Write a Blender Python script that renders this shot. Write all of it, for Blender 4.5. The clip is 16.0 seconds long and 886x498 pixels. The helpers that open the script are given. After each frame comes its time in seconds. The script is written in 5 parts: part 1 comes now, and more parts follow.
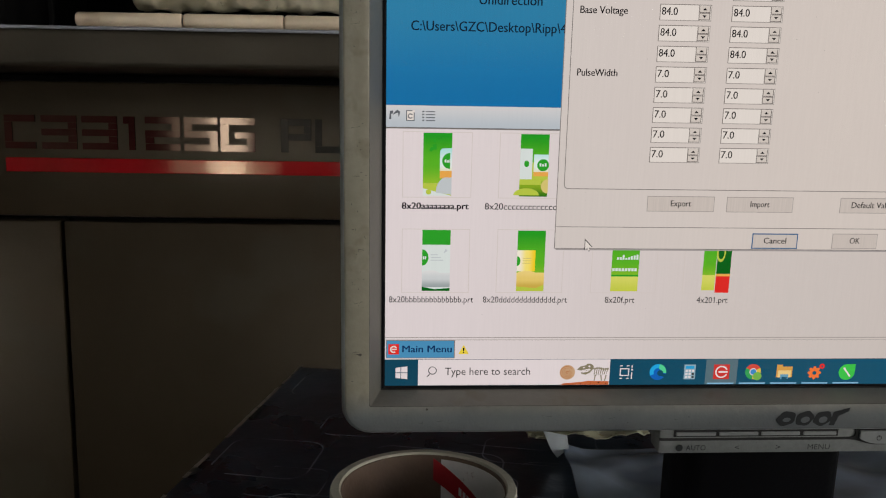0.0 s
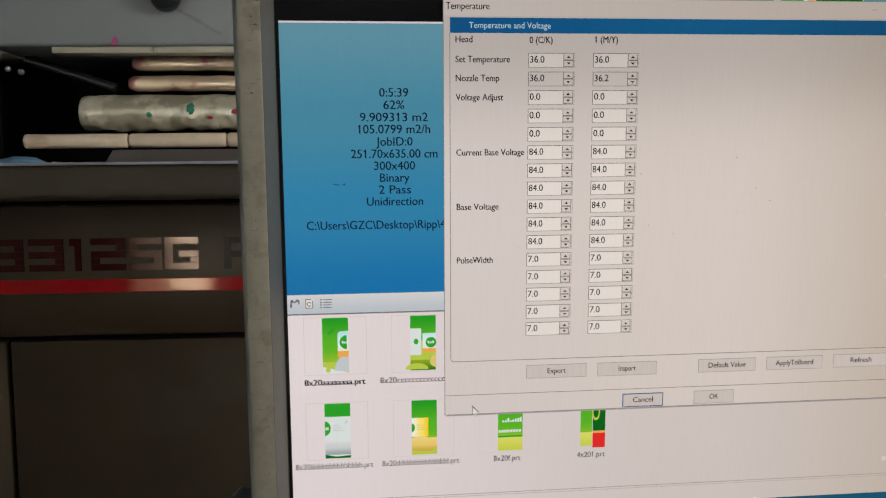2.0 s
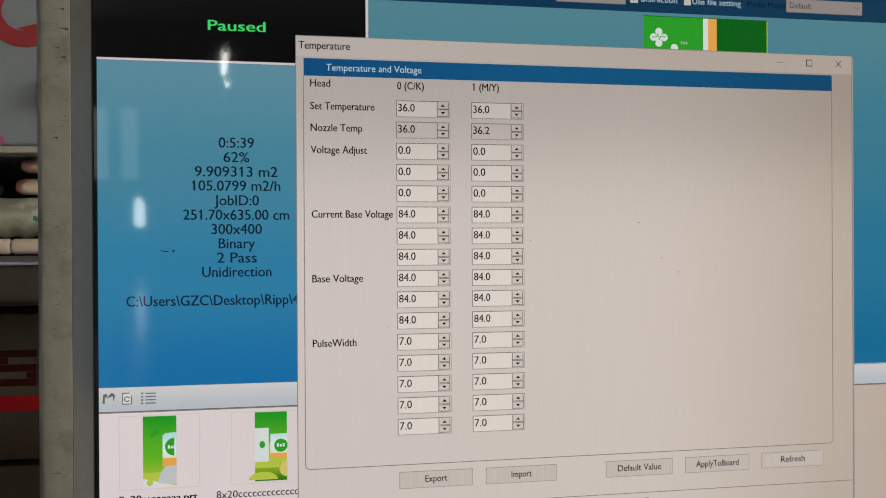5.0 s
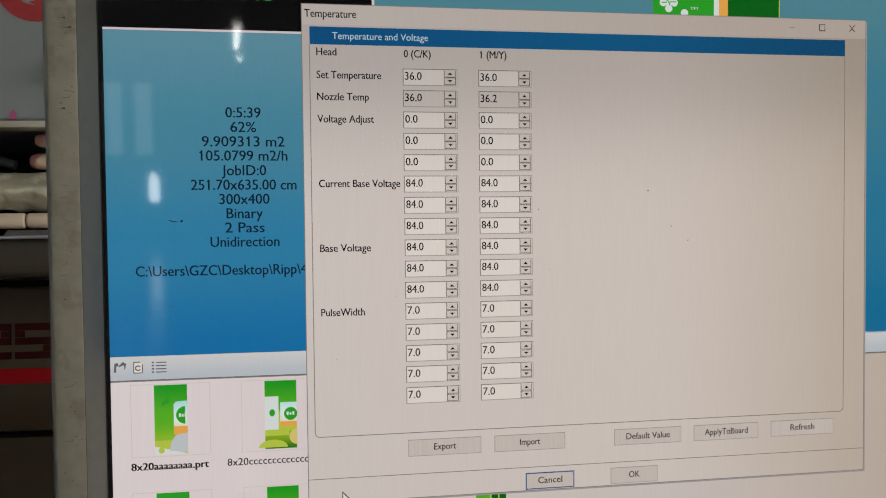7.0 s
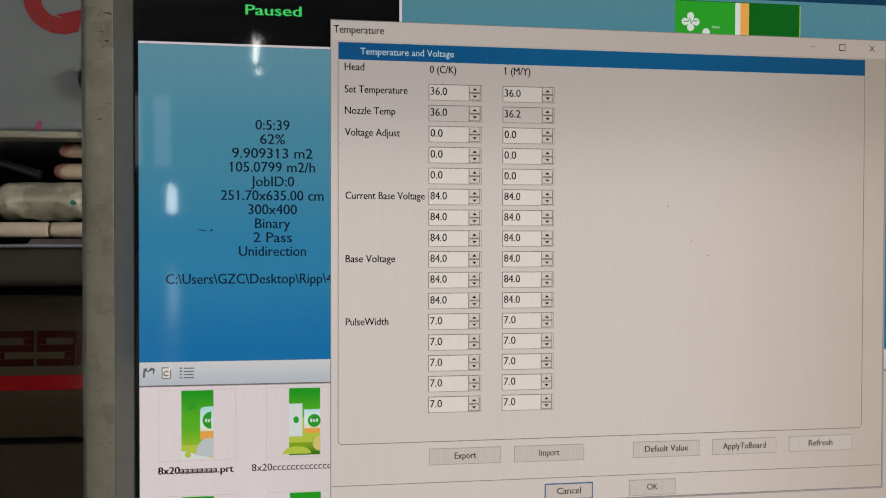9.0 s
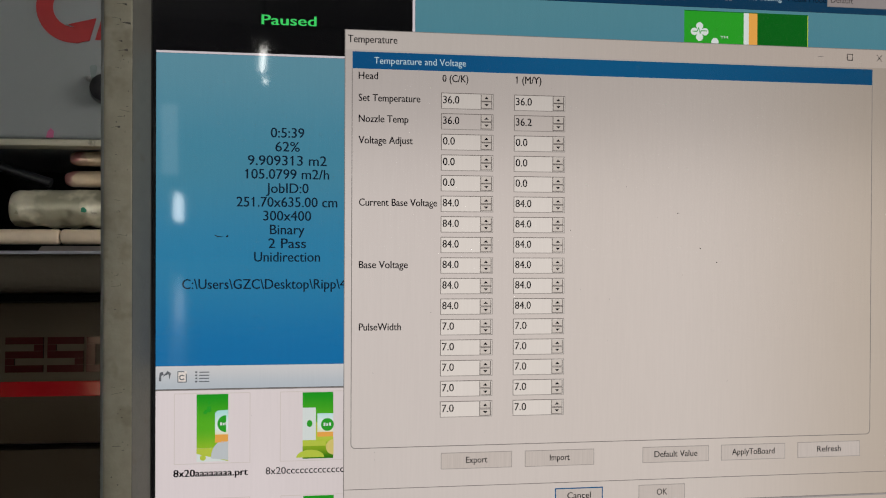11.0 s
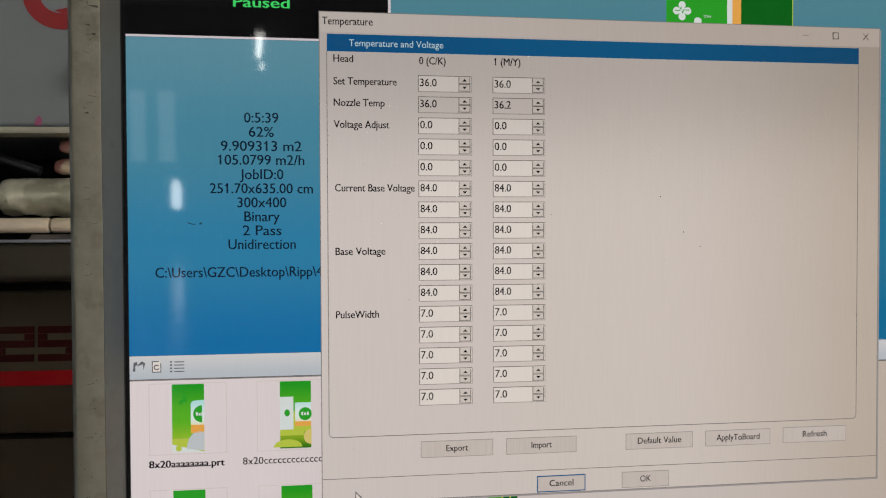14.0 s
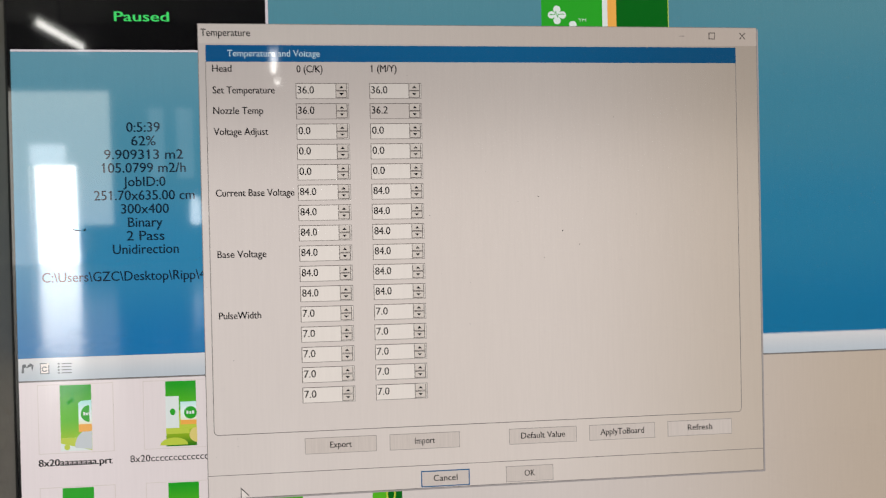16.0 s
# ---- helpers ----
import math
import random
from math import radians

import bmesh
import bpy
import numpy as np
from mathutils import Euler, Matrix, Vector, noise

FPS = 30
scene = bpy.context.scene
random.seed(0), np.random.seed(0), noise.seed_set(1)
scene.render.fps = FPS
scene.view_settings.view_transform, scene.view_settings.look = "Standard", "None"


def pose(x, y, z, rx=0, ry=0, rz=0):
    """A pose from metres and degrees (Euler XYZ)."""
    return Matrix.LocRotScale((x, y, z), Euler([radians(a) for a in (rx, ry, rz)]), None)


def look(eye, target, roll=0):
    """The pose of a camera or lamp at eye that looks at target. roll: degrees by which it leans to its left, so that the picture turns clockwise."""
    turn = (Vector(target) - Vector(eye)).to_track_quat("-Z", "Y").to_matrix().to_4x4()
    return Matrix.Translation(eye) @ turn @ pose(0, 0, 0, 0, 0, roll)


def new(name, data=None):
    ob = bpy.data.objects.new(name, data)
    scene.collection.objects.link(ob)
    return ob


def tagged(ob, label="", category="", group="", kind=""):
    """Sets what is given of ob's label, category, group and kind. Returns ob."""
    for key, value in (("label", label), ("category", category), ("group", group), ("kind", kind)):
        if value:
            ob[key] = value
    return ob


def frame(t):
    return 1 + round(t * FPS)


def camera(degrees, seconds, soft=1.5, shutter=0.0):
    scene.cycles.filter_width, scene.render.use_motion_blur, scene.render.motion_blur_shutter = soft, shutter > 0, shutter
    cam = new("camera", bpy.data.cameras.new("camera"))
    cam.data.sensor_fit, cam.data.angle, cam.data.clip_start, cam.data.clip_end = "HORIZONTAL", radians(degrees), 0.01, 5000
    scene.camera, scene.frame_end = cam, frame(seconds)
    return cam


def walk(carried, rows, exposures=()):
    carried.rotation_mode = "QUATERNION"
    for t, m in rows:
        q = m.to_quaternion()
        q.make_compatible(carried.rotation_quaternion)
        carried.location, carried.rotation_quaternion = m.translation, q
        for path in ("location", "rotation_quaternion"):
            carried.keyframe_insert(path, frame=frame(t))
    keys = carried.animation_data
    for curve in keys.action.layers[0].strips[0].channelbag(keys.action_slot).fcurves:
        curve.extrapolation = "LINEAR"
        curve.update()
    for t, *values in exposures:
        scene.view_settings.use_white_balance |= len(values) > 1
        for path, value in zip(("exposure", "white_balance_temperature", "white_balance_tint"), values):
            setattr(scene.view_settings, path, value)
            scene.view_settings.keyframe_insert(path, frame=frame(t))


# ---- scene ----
cam = camera(54.36, 16.0, soft=1.1, shutter=0.22)
# seconds, eye, turn
ROWS = [
    (0, 0.0011, -0.3549, 0.9773, 80.731, -0.918, -3.539),
    (0.2, 0.0036, -0.3588, 0.9850, 79.601, -1.022, -3.315),
    (0.3, -0.0008, -0.3626, 0.9772, 80.439, -1.585, -4.064),
    (0.5, -0.0003, -0.3644, 0.9802, 80.891, -1.590, -3.395),
    (0.6, -0.0015, -0.3630, 0.9864, 81.713, -1.384, -4.514),
    (0.8, 0.0141, -0.3659, 1.0098, 85.025, -0.681, -1.920),
    (0.9, 0.0150, -0.3657, 1.0188, 85.795, -1.494, -1.835),
    (1, 0.0216, -0.3701, 1.0269, 86.251, -1.159, -3.492),
    (1.1, 0.0218, -0.3728, 1.0356, 86.688, -1.123, -3.744),
    (1.2, 0.0226, -0.3779, 1.0424, 86.984, -2.479, -4.354),
    (1.3, 0.0226, -0.3840, 1.0428, 88.073, -2.658, -4.292),
    (1.5, 0.0217, -0.3927, 1.0428, 86.767, 0.084, -3.303),
    (1.7, 0.0223, -0.3945, 1.0401, 85.722, 0.831, -4.066),
    (1.8, 0.0259, -0.3925, 1.0405, 84.934, 0.902, -4.845),
    (2, 0.0294, -0.3912, 1.0310, 85.035, 0.627, -6.042),
    (2.2, 0.0349, -0.3941, 1.0287, 84.661, -0.653, -5.616),
    (2.3, 0.0363, -0.3929, 1.0271, 85.883, -1.030, -6.357),
    (2.4, 0.0423, -0.3967, 1.0256, 87.481, -2.079, -5.690),
    (2.5, 0.0475, -0.3900, 1.0264, 88.172, -2.194, -7.182),
    (2.6, 0.0592, -0.3793, 1.0344, 89.107, 0.613, -9.441),
    (2.7, 0.0666, -0.3743, 1.0219, 90.994, 0.875, -9.251),
    (2.8, 0.0706, -0.3628, 1.0213, 90.094, -0.428, -9.582),
    (2.9, 0.0695, -0.3454, 1.0143, 90.832, -1.151, -12.377),
    (3, 0.0732, -0.3381, 1.0154, 90.611, 0.221, -12.360),
    (3.2, 0.0698, -0.3261, 1.0066, 91.720, 1.710, -12.994),
    (3.3, 0.0629, -0.3187, 0.9925, 92.530, 1.460, -12.616),
    (3.5, 0.0514, -0.3090, 0.9951, 89.902, -0.867, -10.282),
    (3.6, 0.0455, -0.3104, 0.9930, 90.437, -0.731, -10.367),
    (3.7, 0.0454, -0.3099, 1.0004, 90.759, -0.507, -11.445),
    (3.8, 0.0497, -0.3188, 1.0022, 92.714, 0.228, -11.322),
    (4, 0.0541, -0.3289, 1.0081, 93.758, 0.321, -11.004),
    (4.2, 0.0554, -0.3344, 1.0073, 94.589, 0.609, -10.517),
    (4.5, 0.0598, -0.3378, 1.0107, 93.945, 0.708, -9.945),
    (4.7, 0.0647, -0.3357, 1.0091, 93.640, 0.939, -10.304),
    (6.8, 0.0684, -0.3333, 1.0066, 91.433, 1.178, -9.404),
    (7, 0.0685, -0.3348, 1.0064, 91.566, 1.158, -9.327),
    (7.5, 0.0706, -0.3323, 1.0059, 90.802, 1.515, -9.390),
    (8, 0.0710, -0.3291, 1.0038, 90.701, 1.419, -9.306),
    (8.5, 0.0661, -0.3371, 1.0049, 92.000, 0.753, -8.567),
    (9, 0.0644, -0.3400, 1.0052, 92.549, 0.392, -8.378),
    (9.2, 0.0630, -0.3407, 1.0035, 93.253, 0.687, -8.716),
    (11.3, 0.0613, -0.3444, 1.0044, 93.041, 0.220, -7.835),
    (11.5, 0.0618, -0.3447, 1.0048, 92.675, 0.258, -7.704),
    (12, 0.0631, -0.3429, 1.0054, 92.074, 0.374, -7.667),
    (12.5, 0.0650, -0.3423, 1.0055, 91.927, 0.630, -7.721),
    (13, 0.0654, -0.3428, 1.0053, 91.900, 0.835, -7.525),
    (13.5, 0.0655, -0.3442, 1.0047, 91.993, 0.614, -7.103),
    (14, 0.0701, -0.3395, 1.0045, 92.151, 0.704, -8.037),
    (14.3, 0.0775, -0.3418, 1.0023, 92.634, 1.320, -7.835),
    (14.5, 0.0830, -0.3392, 1.0026, 91.407, 1.383, -8.006),
    (14.7, 0.0951, -0.3343, 0.9993, 90.545, 1.695, -8.195),
    (15, 0.1196, -0.3308, 0.9948, 90.295, 2.489, -8.659),
    (15.1, 0.1249, -0.3342, 0.9952, 90.540, 2.258, -8.243),
    (15.2, 0.1281, -0.3377, 0.9948, 90.922, 2.660, -8.300),
    (15.5, 0.1313, -0.3448, 0.9952, 91.640, 2.184, -7.614),
    (15.7, 0.1302, -0.3494, 0.9967, 92.090, 2.098, -7.216),
    (16, 0.1242, -0.3558, 0.9989, 92.921, 1.608, -6.573),
]
EXPOSURES = [(0, 0.0), (0.5, 0.02), (1, 0.08), (2, 0.06), (2.5, 0.07), (3, -0.03), (3.5, -0.1), (4.5, -0.03), (7, -0.1), (14, -0.08), (15, 0.0), (16, 0.04)]
walk(cam, [(t, pose(x, y, z, rx, ry, rz)) for t, x, y, z, rx, ry, rz in ROWS], EXPOSURES)

# ---------------------------------------------------------------- light
world = bpy.data.worlds.new("world")
scene.world = world
world.use_nodes = True
wn = world.node_tree
sky = wn.nodes.new("ShaderNodeTexSky")
sky.sky_type, sky.sun_disc = "NISHITA", False
sky.sun_elevation, sky.sun_rotation = radians(40), radians(200)
wn.links.new(sky.outputs[0], wn.nodes["Background"].inputs[0])
wn.nodes["Background"].inputs[1].default_value = 0.1

DOOR_GLOW, TUBE_GLOW, SIDE_FILL_WATTS = 40.0, 24.0, 135.0


def area_lamp(name, m, sx, sy, watts, colour):
    data = bpy.data.lights.new(name, "AREA")
    data.shape, data.size, data.size_y, data.energy, data.color = "RECTANGLE", sx, sy, watts, colour
    ob = new(name, data)
    ob.matrix_world = m
    return ob


# added fill lamp in an unseen, made-up side opening
area_lamp("side_fill_lamp", look((4.85, -3.0, 1.7), (0.0, -1.0, 1.0)), 3.2, 1.9, SIDE_FILL_WATTS, (1.0, 0.95, 0.88))

# ---------------------------------------------------------------- materials


def lin(c):
    return tuple(((v / 255) / 12.92 if v / 255 <= 0.04045 else ((v / 255 + 0.055) / 1.055) ** 2.4) for v in c) + (1.0,)


def mat(name, colour, rough=0.5, metal=0.0, vary=0.25, scale=30.0, bump=0.0, bump_scale=200.0, coat=0.0, stain=None, stain_scale=8.0, stain_at=0.62, spec=0.5, tint=None, stain_detail=8):
    m = bpy.data.materials.new(name)
    m.use_nodes = True
    nt = m.node_tree
    b = nt.nodes["Principled BSDF"]
    b.inputs["Roughness"].default_value, b.inputs["Metallic"].default_value = rough, metal
    b.inputs["Coat Weight"].default_value = coat
    b.inputs["Coat Roughness"].default_value = 0.1
    b.inputs["Specular IOR Level"].default_value = spec
    if tint:
        b.inputs["Specular Tint"].default_value = (*tint, 1)
    co = nt.nodes.new("ShaderNodeTexCoord")
    n1 = nt.nodes.new("ShaderNodeTexNoise")
    n1.inputs["Scale"].default_value, n1.inputs["Detail"].default_value = scale, 6
    nt.links.new(co.outputs["Object"], n1.inputs["Vector"])
    mix = nt.nodes.new("ShaderNodeMix")
    mix.data_type = "RGBA"
    c = Vector(colour)
    mix.inputs[6].default_value = (*(c * (1 - vary)), 1)
    mix.inputs[7].default_value = (*(c * (1 + vary)), 1)
    nt.links.new(n1.outputs[0], mix.inputs[0])
    out = mix.outputs[2]
    if stain:
        n2 = nt.nodes.new("ShaderNodeTexNoise")
        n2.inputs["Scale"].default_value, n2.inputs["Detail"].default_value = stain_scale, stain_detail
        n2.inputs["Roughness"].default_value = 0.7 if stain_detail > 2 else 0.4
        nt.links.new(co.outputs["Object"], n2.inputs["Vector"])
        ramp = nt.nodes.new("ShaderNodeValToRGB")
        ramp.color_ramp.elements[0].position, ramp.color_ramp.elements[1].position = stain_at, stain_at + (0.08 if stain_detail > 2 else 0.16)
        nt.links.new(n2.outputs[0], ramp.inputs[0])
        mix2 = nt.nodes.new("ShaderNodeMix")
        mix2.data_type = "RGBA"
        mix2.inputs[7].default_value = (*stain, 1)
        nt.links.new(ramp.outputs[0], mix2.inputs[0])
        nt.links.new(out, mix2.inputs[6])
        out = mix2.outputs[2]
    nt.links.new(out, b.inputs["Base Color"])
    r = nt.nodes.new("ShaderNodeMapRange")
    r.inputs[3].default_value, r.inputs[4].default_value = max(0.02, rough - min(0.1, 0.3 * rough)), min(1, rough + min(0.12, 0.4 * rough))
    nt.links.new(n1.outputs[0], r.inputs[0])
    nt.links.new(r.outputs[0], b.inputs["Roughness"])
    if bump:
        n3 = nt.nodes.new("ShaderNodeTexNoise")
        n3.inputs["Scale"].default_value, n3.inputs["Detail"].default_value = bump_scale, 4
        nt.links.new(co.outputs["Object"], n3.inputs["Vector"])
        bp = nt.nodes.new("ShaderNodeBump")
        bp.inputs["Strength"].default_value, bp.inputs["Distance"].default_value = bump, 0.002
        nt.links.new(n3.outputs[0], bp.inputs["Height"])
        nt.links.new(bp.outputs[0], b.inputs["Normal"])
    return m


def glow(name, colour, strength):
    m = bpy.data.materials.new(name)
    m.use_nodes = True
    b = m.node_tree.nodes["Principled BSDF"]
    b.inputs["Base Color"].default_value = (0.8, 0.8, 0.8, 1)
    b.inputs["Emission Color"].default_value = (*colour, 1)
    b.inputs["Emission Strength"].default_value = strength
    return m


PX = 0.000294


def lcd(name, stops, axis="Z", lo=0.0, hi=1024.0, grain=0.012, fade=1.0):
    """What the display gives off: one colour, or stops of colour along the panel."""
    m = bpy.data.materials.new(name)
    m.use_nodes = True
    nt = m.node_tree
    b = nt.nodes["Principled BSDF"]
    b.inputs["Base Color"].default_value = (0.006, 0.006, 0.007, 1)
    b.inputs["Roughness"].default_value = SCREEN_ROUGH
    b.inputs["IOR"].default_value = 1.5
    b.inputs["Emission Strength"].default_value = 1.0
    co = nt.nodes.new("ShaderNodeTexCoord")
    if len(stops) == 1:
        rgb = nt.nodes.new("ShaderNodeRGB")
        rgb.outputs[0].default_value = lin(stops[0])
        out = rgb.outputs[0]
    else:
        sep = nt.nodes.new("ShaderNodeSeparateXYZ")
        nt.links.new(co.outputs["Object"], sep.inputs[0])
        mr = nt.nodes.new("ShaderNodeMapRange")
        mr.inputs[1].default_value, mr.inputs[2].default_value = lo * PX, hi * PX
        nt.links.new(sep.outputs[axis], mr.inputs[0])
        ramp = nt.nodes.new("ShaderNodeValToRGB")
        ramp.color_ramp.interpolation = "EASE"
        for i, c in enumerate(stops):
            at = i / (len(stops) - 1)
            e = ramp.color_ramp.elements[i] if i < 2 else ramp.color_ramp.elements.new(at)
            e.position, e.color = at, lin(c)
        nt.links.new(mr.outputs[0], ramp.inputs[0])
        out = ramp.outputs[0]
    if grain:
        n = nt.nodes.new("ShaderNodeTexNoise")
        n.inputs["Scale"].default_value, n.inputs["Detail"].default_value = 1500, 1
        mp = nt.nodes.new("ShaderNodeMapping")
        mp.inputs["Scale"].default_value = (1.0, 1.0, 0.04)
        nt.links.new(co.outputs["Object"], mp.inputs[0])
        nt.links.new(mp.outputs[0], n.inputs["Vector"])
        mr2 = nt.nodes.new("ShaderNodeMapRange")
        mr2.inputs[1].default_value, mr2.inputs[2].default_value = 0.3, 0.7
        mr2.inputs[3].default_value, mr2.inputs[4].default_value = 1 - grain, 1 + grain
        nt.links.new(n.outputs[0], mr2.inputs[0])
        mul = nt.nodes.new("ShaderNodeVectorMath")
        mul.operation = "SCALE"
        nt.links.new(out, mul.inputs[0])
        nt.links.new(mr2.outputs[0], mul.inputs["Scale"])
        out = mul.outputs[0]
    if fade != 1.0:
        # viewing-angle dimming put into the emission, fitted to the camera's view
        sp = nt.nodes.new("ShaderNodeSeparateXYZ")
        nt.links.new(co.outputs["Object"], sp.inputs[0])
        mz = nt.nodes.new("ShaderNodeFloatCurve")
        curve = mz.mapping.curves[0]
        curve.points[0].location, curve.points[1].location = (0.0, 0.95), (0.30, fade * 0.86)
        curve.points.new(0.10, 0.98)
        curve.points.new(0.165, 0.985)
        curve.points.new(0.235, 0.085 + 0.78 * fade)
        mz.mapping.update()
        nt.links.new(sp.outputs["Z"], mz.inputs[1])
        mf = nt.nodes.new("ShaderNodeVectorMath")
        mf.operation = "SCALE"
        nt.links.new(out, mf.inputs[0])
        nt.links.new(mz.outputs[0], mf.inputs["Scale"])
        out = mf.outputs[0]
    nt.links.new(out, b.inputs["Emission Color"])
    return m


SCREEN_ROUGH = 0.035
# yellowed plastic; the bottom rail's shade is painted in as darker grey
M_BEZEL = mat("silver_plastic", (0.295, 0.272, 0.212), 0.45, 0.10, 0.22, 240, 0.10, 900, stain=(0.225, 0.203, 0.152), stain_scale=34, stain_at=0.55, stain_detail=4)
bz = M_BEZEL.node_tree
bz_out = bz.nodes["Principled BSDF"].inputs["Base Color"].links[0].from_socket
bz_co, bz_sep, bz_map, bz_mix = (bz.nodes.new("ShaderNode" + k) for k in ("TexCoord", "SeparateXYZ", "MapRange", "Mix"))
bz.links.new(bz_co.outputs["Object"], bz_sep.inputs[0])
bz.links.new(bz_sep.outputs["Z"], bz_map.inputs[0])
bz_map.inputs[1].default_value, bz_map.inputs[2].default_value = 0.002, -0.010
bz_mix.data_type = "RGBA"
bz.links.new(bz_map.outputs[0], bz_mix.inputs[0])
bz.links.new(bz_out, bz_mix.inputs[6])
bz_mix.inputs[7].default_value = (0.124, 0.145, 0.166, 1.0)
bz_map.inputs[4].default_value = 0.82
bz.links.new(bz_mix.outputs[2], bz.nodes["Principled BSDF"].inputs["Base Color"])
# same plastic, paler and bluish: light on the chamfer is painted in
M_BEZEL_EDGE = mat("edge_highlight_plastic", (0.315, 0.335, 0.330), 0.35, 0.15, 0.12, 90, 0.04, 1400, stain=(0.26, 0.26, 0.245), stain_scale=60, stain_at=0.62)
M_BAR = mat("bar_plastic", (0.215, 0.225, 0.225), 0.45, 0.15, 0.2, 420, 0.12, 1100, stain=(0.13, 0.13, 0.12), stain_scale=120, stain_at=0.64)
# darker copy of the bezel plastic paints the shade on the inner slope
M_BEZEL_IN = mat("shaded_slope_plastic", (0.122, 0.117, 0.101), 0.50, 0.1, 0.20, 200, 0.08, 900, stain=(0.110, 0.099, 0.075), stain_scale=40, stain_at=0.60, stain_detail=3)
M_BTN = mat("button_plastic", (0.27, 0.28, 0.285), 0.4, 0.1, 0.15, 300)
M_SEAM = mat("seam_black", (0.012, 0.012, 0.012), 0.7)
M_LOGO = mat("logo_dark", (0.02, 0.022, 0.024), 0.35)
M_BLACKPL = mat("black_plastic", (0.003, 0.003, 0.004), 0.55, 0, 0.2, 90, 0.1, 500, spec=0.08)
M_BODY = mat("printer_brown_grey_paint", (0.0365, 0.0262, 0.0164), 0.36, 0.0, 0.40, 7, 0.12, 120, stain=(0.040, 0.032, 0.022), stain_scale=6, stain_at=0.55, spec=0.20, tint=(1.0, 0.88, 0.70), stain_detail=2.5)
M_TRAY = mat("printer_tray_paint", (0.042, 0.036, 0.027), 0.45, 0.0, 0.3, 9, 0.15, 150, stain=(0.062, 0.053, 0.040), stain_scale=14, stain_at=0.62, spec=0.35, tint=(1.0, 0.88, 0.72))
M_LIP = mat("lit_edge_paint", (0.34, 0.35, 0.42), 0.4, 0.2, 0.4, 40)
# near-black colour holds the deep shade inside the slot and chassis
M_DARK = mat("inside_shade_black", (0.003, 0.003, 0.003), 0.8, spec=0.1)
M_CASE = mat("carriage_grey", (0.285, 0.308, 0.320), 0.4, 0.0, 0.05, 12, 0.05, 60, stain=(0.255, 0.275, 0.285), stain_scale=6, stain_at=0.62)
M_RAIL = mat("rail_green_grey", (0.36, 0.39, 0.35), 0.4, 0.1, 0.2, 30, stain=(0.16, 0.16, 0.13), stain_scale=22, stain_at=0.60)
M_CREAM = mat("cream_metal", (0.55, 0.52, 0.42), 0.4, 0.1, 0.15, 20, stain=(0.2, 0.18, 0.13), stain_scale=18, stain_at=0.62)
M_FOIL = mat("silver_foil", (0.72, 0.68, 0.54), 0.30, 0.25, 0.40, 60, 0.5, 80, stain=(0.44, 0.42, 0.31), stain_scale=24, stain_at=0.46, stain_detail=2.5)
M_ROLLER = mat("cream_rubber", (0.86, 0.71, 0.54), 0.30, 0.0, 0.15, 60, stain=(0.45, 0.35, 0.25), stain_scale=30, stain_at=0.62)
M_BRASS = mat("warm_bar", (0.66, 0.52, 0.36), 0.34, 0.35, 0.45, 30, 0.25, 60, stain=(0.44, 0.19, 0.17), stain_scale=22, stain_at=0.50, stain_detail=2.5)
M_APRON = mat("purple_grey_paint", (0.125, 0.108, 0.115), 0.45, 0, 0.35, 25, 0.1, 200, stain=(0.04, 0.035, 0.037), stain_scale=20, stain_at=0.56)
M_RED = mat("glossy_red", (0.30, 0.006, 0.010), 0.065, 0.0, 0.15, 40, stain=(0.20, 0.012, 0.014), stain_scale=25, stain_at=0.68, spec=0.17, tint=(1.0, 0.74, 0.48))
M_REDLET = mat("dull_red", (0.032, 0.005, 0.005), 0.062, 0.0, 0.3, 40, spec=0.17, tint=(1.0, 0.72, 0.52))
M_BLKLET = mat("gloss_black", (0.005, 0.005, 0.004), 0.2, spec=0.06, tint=(1.0, 0.85, 0.7))
M_REDLOGO = mat("logo_red", (0.40, 0.014, 0.018), 0.4)
M_KNOB = mat("knob_black", (0.012, 0.013, 0.016), 0.35)
M_SMEAR = mat("faint_smear", (0.20, 0.25, 0.245), 0.5, 0, 0.3, 80)
M_PINK = mat("pink_ink", (0.45, 0.10, 0.22), 0.6)
# paler blue blotches paint the vinyl's sheen into its colour
M_CLOTH = mat("black_vinyl_sheen", (0.030, 0.040, 0.062), 0.27, 0, 0.6, 12, 0.35, 60, spec=0.6, tint=(0.72, 0.86, 1.0), stain=(0.072, 0.094, 0.130), stain_scale=10, stain_at=0.54, stain_detail=2)
M_LINE = mat("grey_print", (0.30, 0.34, 0.42), 0.45, 0, 0.6, 22, stain=(0.035, 0.042, 0.055), stain_scale=24, stain_at=0.50, stain_detail=2)
M_FOLD = mat("worn_lit_fold", (0.36, 0.30, 0.25), 0.5, 0, 0.6, 60, stain=(0.06, 0.055, 0.05), stain_scale=60, stain_at=0.52)
M_TAPE = mat("tape_cream", (0.64, 0.62, 0.53), 0.4, 0, 0.15, 120, 0.2, 400)
M_CORE = mat("cardboard", (0.160, 0.110, 0.082), 0.45, 0, 0.4, 60, 0.2, 300, stain=(0.30, 0.28, 0.25), stain_scale=70, stain_at=0.66)
M_LABELRED = mat("label_red", (0.50, 0.02, 0.03), 0.4)
M_LABELWHITE = mat("label_white", (0.86, 0.87, 0.88), 0.40, stain=(0.45, 0.35, 0.36), stain_scale=90, stain_at=0.6)
